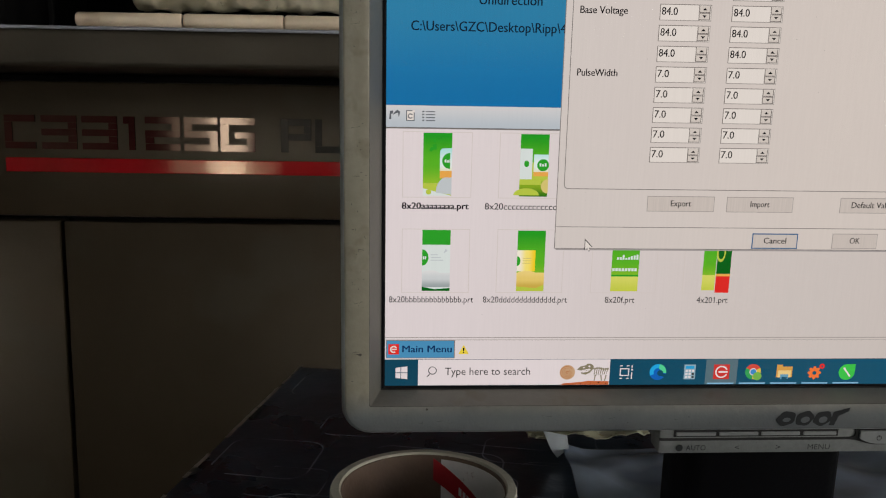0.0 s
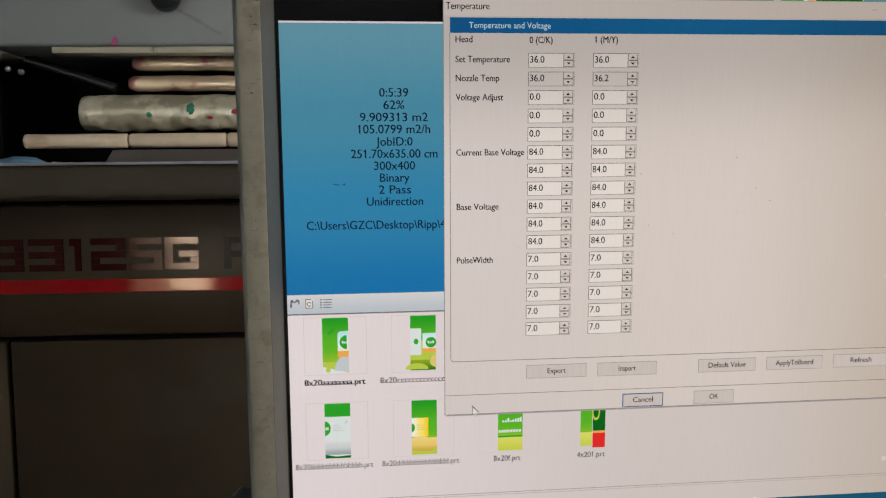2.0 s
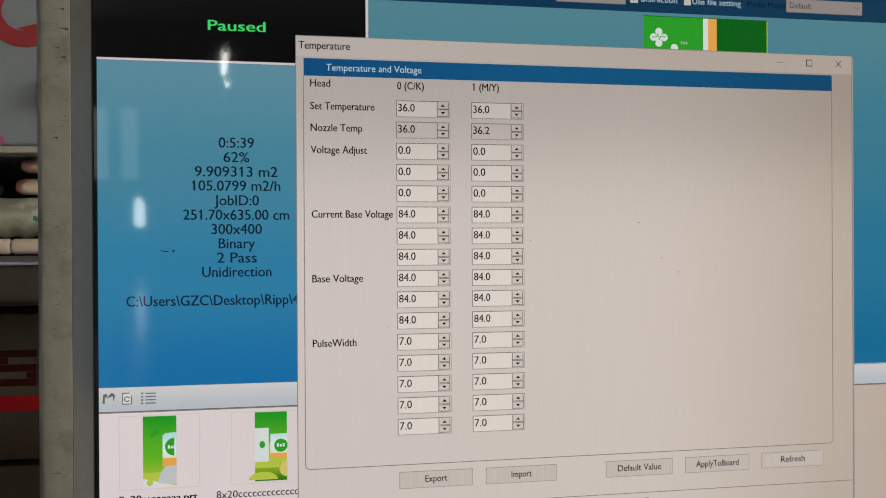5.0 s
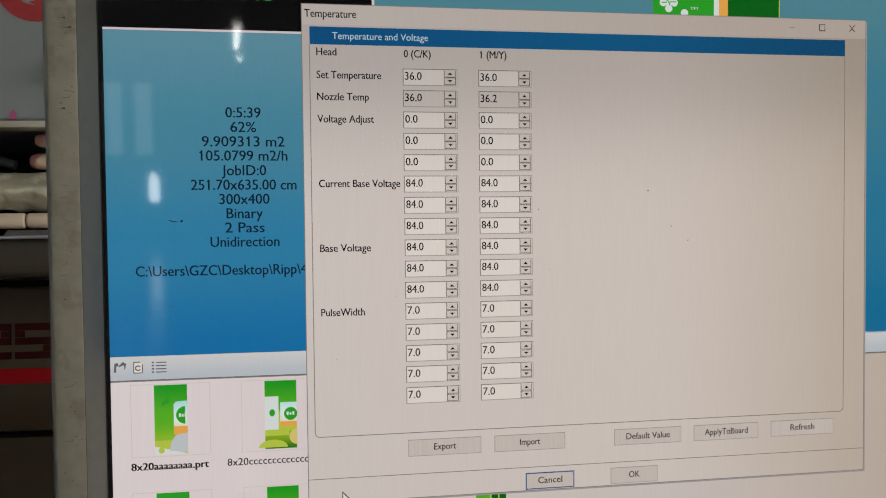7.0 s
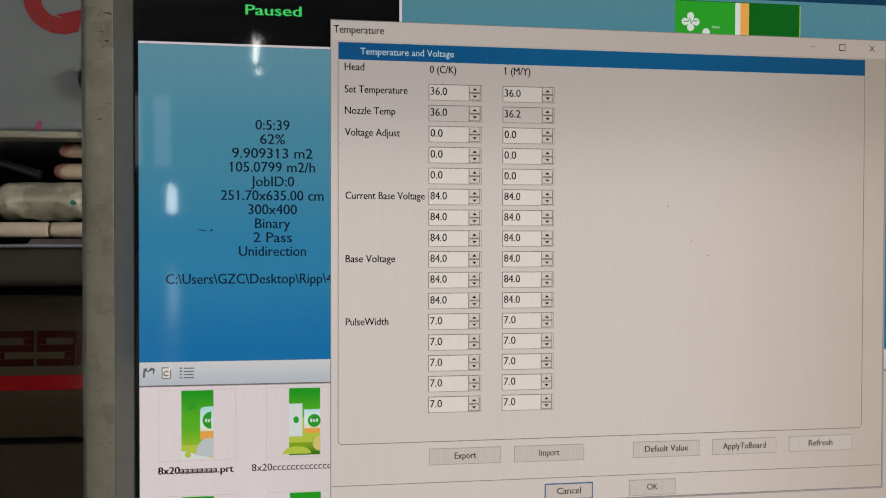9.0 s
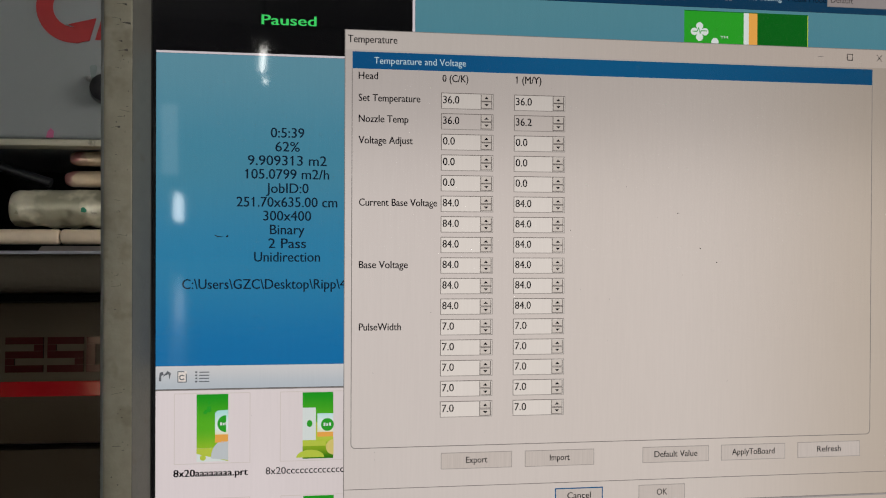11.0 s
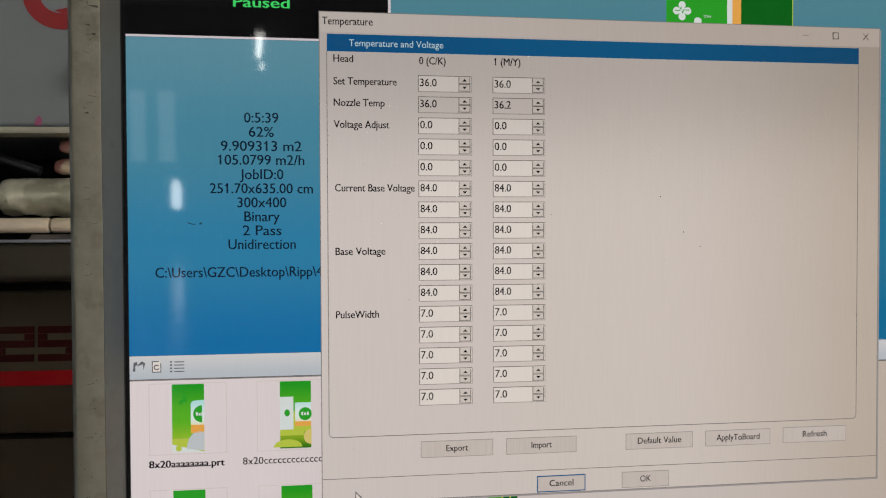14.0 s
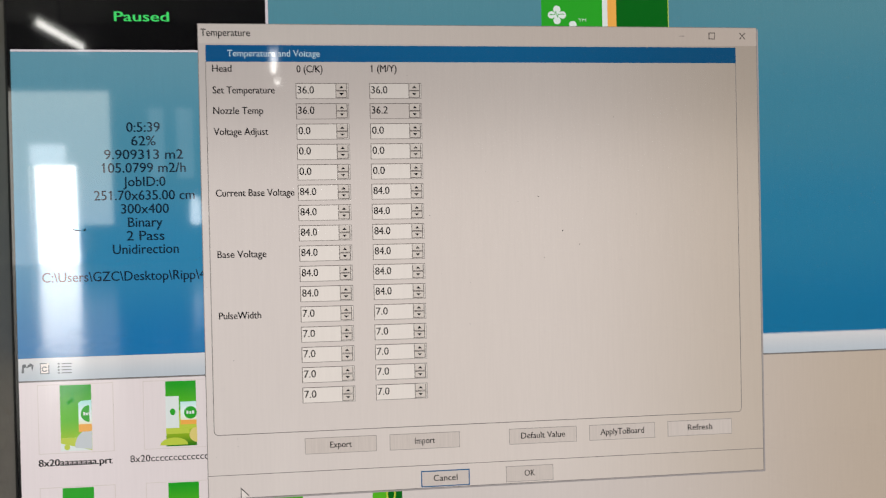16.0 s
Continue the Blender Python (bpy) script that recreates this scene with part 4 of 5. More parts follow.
# job ink is lifted by the same painted haze
U_JOB = lcd("ui_job_ink_haze", [(14, 32, 48)], grain=0)
U_DIM = lcd("ui_dim", [(58, 54, 52)], grain=0)
U_PALE = lcd("ui_pale", [(176, 196, 200)], grain=0)
U_SETTING = lcd("ui_setting", [(70, 116, 142)], grain=0)
U_GREEN = lcd("ui_lit_green", [(64, 206, 100)], grain=0)
U_FOCUS = lcd("ui_focus", [(28, 84, 128)], grain=0)
U_TASK = lcd("ui_task", [(16, 64, 84), (20, 78, 104)], "X", 0, 900)
U_SEARCH = lcd("ui_search", [(218, 206, 206)])
U_COMBO = lcd("ui_combo", [(140, 131, 129)])
U_G1 = lcd("ui_leaf", [(160, 186, 46), (84, 170, 32), (26, 146, 28)], "Z", 280, 368)
U_G1B = lcd("ui_leaf_low", [(160, 186, 46), (84, 170, 32), (26, 146, 28)], "Z", 144, 234)
U_G2 = lcd("ui_green", [(40, 152, 36)])
U_G3 = lcd("ui_deep_green", [(6, 92, 20)])
U_LIME = lcd("ui_lime", [(176, 190, 66)])
U_YEL = lcd("ui_yellow", [(222, 196, 60)])
U_SAND = lcd("ui_sand", [(206, 188, 110)])
U_ORANGE = lcd("ui_orange", [(224, 160, 74)])
U_REDUI = lcd("ui_red", [(214, 40, 34)])
U_PACK = lcd("ui_pack", [(208, 214, 210)])
U_SOAP = lcd("ui_soap", [(186, 190, 192)])
U_CYAN = lcd("ui_cyan", [(40, 150, 200)])
U_MENU = lcd("ui_menu", [(70, 136, 176)])
U_BROWN = lcd("ui_brown", [(170, 112, 72)])

# window areas of the printing program
rect("icon_strip", 0, 927.5, 1280, 985, 1, U_BAR, "dark blue icon row of the program")
rect("title_row", 0, 986, 1280, 1024, 1, U_TITLE)
rect("toolbar_line", 0, 925.5, 1280, 927.2, 1, U_LINE)
rect("settings_bar", 0, 890.5, 1280, 925.2, 1, U_BAR, "dark blue settings row of the program")
rect("state_panel", 0, 805.6, 326.5, 890.2, 1, U_BLACK, "black state panel")
rect("panel_line", 0, 802.6, 326.5, 805.4, 1, U_LINE)
rect("job_panel", 0, 403.2, 326.5, 802.4, 1, U_BLUE, "blue gradient job panel, haze painted into its top")
rect("panel_line", 326.7, 403.2, 330.2, 890.2, 1, U_LINE)
rect("preview_panel", 330.4, 401.2, 1280, 890.2, 1, U_PREVIEW, "blue gradient preview panel, haze painted into its top")
rect("file_toolbar", 0, 373.6, 1280, 403.0, 1, U_STRIP)
rect("panel_line", 0, 371.8, 1280, 373.2, 1, U_GREY)
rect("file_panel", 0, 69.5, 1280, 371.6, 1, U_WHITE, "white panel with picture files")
rect("panel_line", 0, 72.9, 1280, 74.0, 2, U_EDGE)
rect("panel_line", 0, 69.6, 1280, 70.6, 2, U_PALEGREY)
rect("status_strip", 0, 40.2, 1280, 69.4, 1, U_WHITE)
rect("taskbar", 0, 0.0, 1280, 40.0, 1, U_TASK, "dark teal taskbar")
rect("start_button", 0, 0.4, 48, 39.8, 2, U_TASK)
rect("search_box", 48, 0.4, 330, 39.8, 2, U_SEARCH, "white search box")

# job panel writing
for s, y, w in (("0:5:39", 703.0, 42.6), ("62%", 685.0, 31.0), ("9.909313 m2", 667.0, 100.5), ("105.0799 m2/h", 649.4, 107.0), ("JobID:0", 631.2, 54.0), ("251.70x635.00 cm", 613.2, 128.5), ("300x400", 595.4, 61.0), ("Binary", 577.6, 44.0), ("2 Pass", 559.8, 48.0), ("Unidirection", 542.2, 84.0)):
    words(s, 164.5, y, w, 18.4, U_JOB, 2, "job_text", True, bold=0.22)
words("C:\\Users\\GZC\\Desktop\\Ripp\\4x201.prt", 32.6, 507, 265.5, 18.4, U_JOB, 2, "job_text", bold=0.22)
words("Paused", 166.0, 848.6, 69.5, 18.5, U_GREEN, 2, "state_text", True, bold=0.4)

# settings row
rect("check_box", 2.0, 902.0, 10.5, 912.5, 2, U_FIELD)
words("AutoCenterPrint", 14.5, 908.2, 77.5, 11.5, U_SETTING, 2, "setting_text")
words("Origin X", 105, 908.6, 42, 11.5, U_SETTING, 2, "setting_text")
words("Steps", 251.8, 908.8, 27, 11.5, U_SETTING, 2, "setting_text")
words("Pass", 390, 908.8, 24, 11.5, U_SETTING, 2, "setting_text")
words("Speed", 528, 907.4, 31, 11.5, U_SETTING, 2, "setting_text")
words("Bidirection", 701.5, 907.6, 52, 11.5, U_PALE, 2, "setting_text")
words("Use file setting", 776, 907.4, 72, 11.5, U_PALE, 2, "setting_text")
words("Media Mode", 858, 907.6, 57.5, 11.5, U_NAVY, 2, "setting_text")


def spin(name, x0, y0, x1, y1, lv, arrow_w=15.6, mats=None):
    b_ = bmesh.new()
    quad(b_, x0, y0, x1, y1, lv, 0)
    quad(b_, x0 + 1, y0 + 1, x1 - 1, y1 - 1, lv + 1, 1)
    ym = (y0 + y1) / 2
    xa, xb = x1 - arrow_w - 0.6, x1 - 2.0
    for a, c, up in ((y0 + 1.4, ym - 0.7, False), (ym + 0.3, y1 - 1.6, True)):
        quad(b_, xa, a, xb, c, lv + 2, 4)
        quad(b_, xa + 0.2, a + 1.0, xb - 1.2, c, lv + 3, 2)
        cx, cy = (xa + xb) / 2 - 0.4, (a + c) / 2 + 0.4
        h = 1.6 if up else -1.6
        poly(b_, [(cx - 3.0, cy - h), (cx + 3.0, cy - h), (cx, cy + h)], lv + 4, 3)
    quad(b_, xa - 0.9, y0 + 1, xa - 0.1, y1 - 1, lv + 2, 4)
    quad(b_, xa, ym - 0.8, xb, ym + 0.1, lv + 5, 4)
    quad(b_, x0, y1 - 0.7, x1 - 0.5, y1, lv + 1, 4)
    quad(b_, x0, y0 + 0.5, x0 + 0.8, y1 - 0.8, lv + 1, 4)
    return ui(name, b_, (mats or [U_EDGE, U_FIELD, U_ARROW, U_INK]) + [U_SPIN])


spin("number_field", 148.6, 899.5, 244.6, 917.5, 2)
words("38.00", 152, 908.4, 26, 12, U_INK, 4, "field_text")
spin("number_field", 286, 899.8, 382.6, 917.8, 2)
words("0", 289.5, 908.6, 6, 12, U_INK, 4, "field_text")
for s, x0, x1, w in (("2 Pass", 424, 522, 30), ("High Speed", 581, 679, 52), ("Default", 917, 1036, 34)):
    b = bmesh.new()
    quad(b, x0, 899.0, x1, 918.0, 2, 0)
    quad(b, x0 + 0.8, 899.8, x1 - 0.8, 917.2, 3, 1)
    poly(b, [(x1 - 13, 910), (x1 - 9, 906), (x1 - 5, 910), (x1 - 6, 911), (x1 - 9, 908), (x1 - 12, 911)], 4, 0)
    ui("drop_down", b, [U_GREY, U_COMBO])
    words(s, x0 + 5, 908.4, w, 11.5, U_DIM, 4, "field_text")
b = bmesh.new()
quad(b, 685.6, 902.0, 696.6, 913.0, 2, 0)
poly(b, [(687.4, 907.6), (690.2, 904.4), (695.4, 910.2), (694.4, 911.2), (690.2, 906.6), (688.4, 908.6)], 3, 1)
ui("check_box", b, [U_FIELD, U_INK])
rect("check_box", 763.6, 902.0, 773.6, 912.4, 2, U_FIELD)
# row of tool icons
for i, (x, m, m2) in enumerate(((120, U_DIM, U_PALE), (200, U_DIM, U_PALE), (290, U_NAVY, U_PALE), (390, U_NAVY, U_DIM), (470, U_NAVY, U_DIM), (562, U_NAVY, U_DIM), (642, U_FIELD, U_PACK), (692, U_DIM, U_PACK), (746, U_COMBO, U_DIM), (808, U_ORANGE, U_FIELD), (864, U_G2, U_CYAN), (918, U_CYAN, U_PALE), (985, U_NAVY, U_DIM))):
    b = bmesh.new()
    quad(b, x - 11, 936, x + 11, 966, 2, 0)
    quad(b, x - 7, 940, x + 6, 958, 3, 1)
    disc(b, x + 4, 944, 6, 4, 0)
    ui("tool_icon", b, [m, m2])
# banner preview
b = bmesh.new()
quad(b, 704.2, 760, 791.5, 884.8, 2, 0)
quad(b, 791.5, 760, 799.0, 884.8, 2, 1)
quad(b, 799.0, 760, 811.8, 884.8, 2, 2)
quad(b, 811.8, 760, 887.0, 884.8, 2, 3)
quad(b, 887.0, 760, 888.2, 884.8, 2, 4)
quad(b, 704.2, 884.8, 888.2, 885.8, 2, 3)
for dx, dy in ((0, 0), (7.8, 0), (-7.8, 0), (0, 7.8), (0, -7.8)):
    disc(b, 726.5 + dx, 856.5 + dy, 5.2, 3, 1, n=14)
poly(b, [(716, 856), (723, 856), (725, 860), (727, 852), (729, 857), (737, 857), (737, 858.2), (728, 858.2), (727.2, 855), (725, 863), (722.4, 857.2), (716, 857.2)], 4, 0)
disc(b, 749, 843, 5.5, 3, 1, n=12)
ui("print_preview", b, [U_G2, U_PACK, U_ORANGE, U_G3, U_LIME], "green, orange and white banner preview")
words("TM", 757, 849.5, 11, 5.5, U_PACK, 3, "preview_text")

U_ICON = lcd("ui_icon_grey", [(92, 94, 98)], grain=0)
# small icons over the files
b = bmesh.new()
poly(b, [(4, 384), (5, 395), (9, 396), (10, 392), (7, 391), (7, 384)], 2)
poly(b, [(9, 390), (16, 393), (17, 386), (19, 394), (15, 397), (11, 393)], 2)
ui("list_icon", b, U_ICON)
b = bmesh.new()
quad(b, 27, 382, 38.5, 396.5, 2, 0)
quad(b, 28.2, 383.2, 37.3, 395.3, 3, 1)
disc(b, 32.8, 388.6, 3.6, 4, 0, 30, 330, 2.2, 12)
poly(b, [(35, 396.5), (38.6, 396.5), (38.6, 393)], 4, 1)
ui("list_icon", b, [U_ICON, U_FIELD])
b = bmesh.new()
for k in range(4):
    quad(b, 54, 382.2 + 4 * k, 66.5, 383.5 + 4 * k, 2)
    quad(b, 49, 382.0 + 4 * k, 51.6, 384.0 + 4 * k, 2)
ui("list_icon", b, U_ICON)

# picture files
U_THIN = lcd("ui_thin", [(202, 190, 184)], grain=0)
U_SOAPG = lcd("ui_soap_grey", [(150, 158, 158), (196, 198, 198), (214, 212, 210)], "Z", 150, 175)
U_PACKY = lcd("ui_pack_yellow", [(232, 224, 206), (238, 216, 110), (236, 196, 30)], "X", 188, 212)
U_SOAPY = lcd("ui_soap_yellow", [(196, 164, 70), (222, 192, 104), (228, 200, 120)], "Z", 150, 172)
U_PACKW = lcd("ui_pack_white", [(222, 200, 120), (214, 226, 222), (168, 214, 210)], "Z", 304, 346)
U_SCENE = lcd("ui_scene", [(40, 110, 14), (128, 160, 30), (186, 204, 70)], "Z", 280, 312)
U_FIELDG = lcd("ui_field_green", [(190, 196, 70), (206, 206, 96)], "Z", 143, 166)
TM = [U_THIN, U_WHITE, U_G1, U_G1B, U_LIME, U_YEL, U_SAND, U_PACK, U_SOAP, U_G2, U_G3, U_REDUI, U_ORANGE, U_SOAPG, U_PACKY, U_SOAPY, U_PACKW, U_SCENE, U_FIELDG]


def pic(x, y0, y1, style, fx, low):
    """A framed picture file, 40 dots wide."""
    b_ = bmesh.new()
    x1, g = x + 39.5, 3 if low else 2
    quad(b_, fx, y0 - 3, fx + 95.5, y1 + 1.5, 2, 0)
    quad(b_, fx + 0.9, y0 - 2.1, fx + 94.6, y1 + 0.6, 3, 1)
    H_ = y1 - y0
    rr = random.Random(int(x) + int(y0))
    if style == "a":
        quad(b_, x, y0 + 0.20 * H_, x1, y1, 4, g)
        for k in range(9):
            disc(b_, x + rr.uniform(4, 18), y1 - rr.uniform(6, 24), rr.uniform(1.6, 2.8), 5, 9, n=8)
        quad(b_, x, y0, x1, y0 + 0.20 * H_, 4, 7)
        poly(b_, [(x, y0 + 0.2 * H_), (x, y0 + 0.12 * H_), (x1, y0), (x1, y0 + 0.2 * H_)], 5, 4)
        quad(b_, x + 23, y0 + 0.28 * H_, x1, y0 + 0.72 * H_, 5, 16)
        poly(b_, [(x + 23, y0 + 0.72 * H_), (x1, y0 + 0.72 * H_), (x1, y0 + 0.765 * H_), (x + 26, y0 + 0.755 * H_)], 5, 16)
        quad(b_, x + 23, y0 + 0.28 * H_, x1, y0 + 0.40 * H_, 6, 12)
        disc(b_, x + 37, y0 + 0.56 * H_, 11, 7, 9, 90, 270, n=14)
        for k in range(3):
            quad(b_, x + 29.5 + 3.3 * k, y0 + 0.535 * H_, x + 31.8 + 3.3 * k, y0 + (0.585 - 0.012 * (k % 2)) * H_, 8, 7)
        disc(b_, x + 33, y0 + 0.05 * H_, 15, 6, 8, 65, 180, n=16, sy=1.45)
        poly(b_, [(x + 18, y0 + 0.05 * H_), (x1, y0 + 0.02 * H_), (x1, y0 + 0.3 * H_), (x + 33, y0 + 0.28 * H_)], 7, 8)
        disc(b_, x + 8, y0 + 0.06 * H_, 3.8, 6, 4, n=10)
    elif style == "c":
        quad(b_, x, y0 + 0.55 * H_, x1, y1, 4, g)
        quad(b_, x, y0 + 0.25 * H_, x1, y0 + 0.55 * H_, 4, 4)
        quad(b_, x, y0, x1, y0 + 0.29 * H_, 4, 17)
        quad(b_, x, y0 + 0.28 * H_, x + 17, y0 + 0.77 * H_, 5, 7)
        disc(b_, x + 9, y0 + 0.53 * H_, 3.6, 6, 9, n=10, sy=1.3)
        quad(b_, x + 19, y0 + 0.34 * H_, x1, y0 + 0.68 * H_, 5, 16)
        disc(b_, x + 32, y0 + 0.51 * H_, 8.4, 6, 9, n=16)
        for k in range(3):
            quad(b_, x + 27 + 3.6 * k, y0 + 0.49 * H_, x + 29.4 + 3.6 * k, y0 + (0.54 - 0.012 * (k % 2)) * H_, 7, 7)
        quad(b_, x + 19, y0 + 0.33 * H_, x1, y0 + 0.40 * H_, 7, 12)
        disc(b_, x + 40, y0 + 0.17 * H_, 10, 6, 6, 90, 270, n=12)
        disc(b_, x + 10, y0 + 0.02 * H_, 18, 5, 4, 0, 180, n=16, sy=0.55)
        quad(b_, x, y0 + 0.19 * H_, x + 30, y0 + 0.27 * H_, 5, 4)
    elif style == "e":
        quad(b_, x, y0 + 0.24 * H_, x1, y1, 4, g)
        quad(b_, x, y0, x1, y0 + 0.24 * H_, 4, 4)
        for k in range(9):
            quad(b_, x + 3 + 3.9 * k, y0 + 0.46 * H_, x + 5.6 + 3.9 * k, y0 + (0.49 + 0.04 * rr.random()) * H_, 5, 7)
            quad(b_, x + 3 + 3.9 * k, y0 + 0.31 * H_, x + 6.0 + 3.9 * k, y0 + 0.36 * H_, 5, 7)
        quad(b_, x, y0 + 0.22 * H_, x1, y0 + 0.25 * H_, 5, 9)
    elif style == "g":
        quad(b_, x, y0 + 0.24 * H_, x1, y1, 4, g)
        quad(b_, x, y0, x1, y0 + 0.24 * H_, 4, 4)
        disc(b_, x1 - 11, y1 - 13, 14, 5, 7, n=22)
        disc(b_, x1 - 11, y1 - 13, 11.8, 6, 9, n=22)
        quad(b_, x1 - 21, y1 - 17, x1 - 1, y1 - 10, 7, 7)
        for k in range(9):
            quad(b_, x + 2 + 4.0 * k, y0 + 0.46 * H_, x + 4.6 + 4.0 * k, y0 + (0.49 + 0.04 * rr.random()) * H_, 5, 7)
            quad(b_, x + 2 + 3.6 * k, y0 + 0.30 * H_, x + 4.6 + 3.6 * k, y0 + 0.35 * H_, 5, 7)
    elif style == "b":
        quad(b_, x, y0 + 0.76 * H_, x1, y1, 4, 9)
        quad(b_, x, y0, x1, y0 + 0.76 * H_, 4, 7)
        disc(b_, x, y0 + 0.55 * H_, 9, 5, 9, -90, 90, n=14, sy=1.3)
        for k in range(2):
            quad(b_, x + 1 + 2.8 * k, y0 + 0.52 * H_, x + 2.9 + 2.8 * k, y0 + 0.575 * H_, 6, 7)
        for k in range(3):
            quad(b_, x + 12, y0 + (0.50 + 0.045 * k) * H_, x + 30 - 4 * k, y0 + (0.515 + 0.045 * k) * H_, 5, 8)
        poly(b_, [(x + 30, y0 + 0.62 * H_), (x + 36, y0 + 0.66 * H_), (x + 33, y0 + 0.70 * H_)], 5, 8)
        quad(b_, x, y0 + 0.06 * H_, x1, y0 + 0.30 * H_, 5, 13)
        disc(b_, x + 12, y0 + 0.30 * H_, 12, 6, 13, 0, 180, n=14, sy=0.3)
        poly(b_, [(x, y0), (x1, y0), (x1, y0 + 0.05 * H_), (x + 18, y0 + 0.03 * H_), (x, y0 + 0.07 * H_)], 7, 10)
    elif style == "d":
        quad(b_, x, y0 + 0.3 * H_, x1, y1, 4, g)
        quad(b_, x, y0 + 0.33 * H_, x + 26, y0 + 0.68 * H_, 5, 14)
        disc(b_, x, y0 + 0.50 * H_, 5, 6, 9, -90, 90, n=12, sy=1.4)
        for k in range(3):
            quad(b_, x + 8, y0 + (0.46 + 0.04 * k) * H_, x + 20, y0 + (0.472 + 0.04 * k) * H_, 6, 6)
        quad(b_, x, y0, x1, y0 + 0.31 * H_, 5, 15)
        disc(b_, x + 14, y0 + 0.30 * H_, 13, 6, 15, 0, 180, n=14, sy=0.25)
        poly(b_, [(x, y0), (x1, y0), (x1, y0 + 0.11 * H_), (x + 28, y0 + 0.05 * H_), (x, y0 + 0.08 * H_)], 7, 4)
    elif style == "f":
        quad(b_, x, y0 + 0.27 * H_, x1, y1, 4, g)
        quad(b_, x, y0, x1, y0 + 0.27 * H_, 4, 18)
        for k in range(8):
            quad(b_, x + 7 + 4.0 * k, y0 + 0.53 * H_, x + 9.8 + 4.0 * k, y0 + (0.56 + 0.06 * rr.random()) * H_, 5, 7)
            quad(b_, x + 1 + 4.6 * k, y0 + 0.34 * H_, x + 4.6 + 4.6 * k, y0 + 0.39 * H_, 5, 7)
        quad(b_, x, y0 + 0.25 * H_, x1, y0 + 0.28 * H_, 5, 9)
    else:
        quad(b_, x, y0 + 0.28 * H_, x + 19, y1, 4, 3)
        quad(b_, x, y0 + 0.02 * H_, x + 19, y0 + 0.28 * H_, 4, 18)
        disc(b_, x + 10, y1 - 14, 10, 5, 7, n=14)
        disc(b_, x + 10, y1 - 14, 8, 6, 9, n=14)
        quad(b_, x + 20, y0 + 0.30 * H_, x1 + 1, y1, 4, 10)
        disc(b_, x + 25, y1 - 30, 6.5, 5, 4, n=12, sy=2.2)
        disc(b_, x + 25, y1 - 30, 4.5, 6, 10, n=12, sy=2.2)
        quad(b_, x + 20, y0 + 0.26 * H_, x1 + 1, y0 + 0.30 * H_, 5, 12)
        quad(b_, x + 20, y0 - 0.02 * H_, x1 + 1, y0 + 0.26 * H_, 4, 11)
    return ui("picture_file", b_, TM)


for x, st, fx, s, lx, w in ((51.0, "a", 22.8, "8x20aaaaaaaa.prt", 22.5, 92.5), (185.0, "c", 156.0, "8x20cccccccccccccccc.pr", 138, 133), (322.5, "e", 293.5, "8x20eeeeeeeeeee.prt", 284, 104), (459.0, "g", 430.0, "8x20gggggggggg.prt", 426, 92)):
    pic(x, 280, 366.5, st, fx, False)
    words(s, lx, 265.0, w, 13.2, U_INK, 2, "file_name", bold=0.45 if st == "a" else 0.1)
for x, st, fx, s, lx, w in ((51.5, "b", 22.8, "8x20bbbbbbbbbbbbbb.prt", 5.2, 120), (186.0, "d", 157.0, "8x20dddddddddddddd.prt", 139.2, 121.5), (322.5, "f", 293.5, "8x20f.prt", 316, 43.2), (456.0, "h", 428.0, "4x201.prt", 451, 46)):
    pic(x, 143.5, 231.5, st, fx, True)
    words(s, lx, 130.0, w, 13.2, U_INK, 2, "file_name")

# status row and taskbar
b = bmesh.new()
quad(b, 1.4, 42.0, 100.8, 70.0, 2, 0)
quad(b, 2.6, 43.2, 99.6, 68.8, 3, 1)
quad(b, 4.8, 48.2, 20.2, 63.8, 4, 2)
disc(b, 12.5, 56, 5.4, 5, 3, 30, 300, 3.4, 14)
quad(b, 9.5, 55, 17, 57, 5, 3)
ui("menu_button", b, [U_GREY, U_MENU, U_REDUI, U_FIELD], "blue menu button")
words("Main Menu", 25.2, 56, 71, 15.0, lcd("ui_menu_ink", [(10, 44, 84)], grain=0), 4, "menu_text", bold=0.3)
b = bmesh.new()
poly(b, [(106, 48.5), (121, 48.5), (113.5, 62.5)], 2, 0)
poly(b, [(112.7, 52.6), (114.3, 52.6), (114.6, 58), (112.4, 58)], 3, 1)
quad(b, 112.7, 50.2, 114.3, 51.6, 3, 1)
ui("warning_sign", b, [U_YEL, U_INK])
b = bmesh.new()
for x0, x1, dy in ((15.5, 22.6, 0), (23.6, 32.6, 1.2)):
    poly(b, [(x0, 20.6), (x1, 20.6), (x1, 28.6 + dy), (x0, 27.6 + dy)], 3)
    poly(b, [(x0, 19.6), (x1, 19.6), (x1, 11.4 - dy), (x0, 12.4 - dy)], 3)
ui("start_icon", b, U_SEARCH)
b = bmesh.new()
disc(b, 69, 23.4, 6.2, 3, 0, 0, 360, 5.0, 24)
poly(b, [(60.4, 13.6), (61.4, 12.8), (65.6, 18.0), (64.6, 18.8)], 3, 0)
ui("search_icon", b, U_INK)
words("Type here to search", 87.2, 21.4, 124.5, 16.5, U_DIM, 3, "search_text")
b = bmesh.new()
poly(b, [(258, 0.6), (329, 0.6), (329, 6.0), (300, 6.6), (280, 4.2), (262, 3.0)], 3, 0)
for x, y, r in ((314, 4, 1.3), (302, 3.2, 0.8), (287, 2.4, 0.9), (325, 2.4, 0.9)):
    disc(b, x, y, r, 4, 4, n=8)
disc(b, 267, 20, 11.4, 3, 1, n=22)
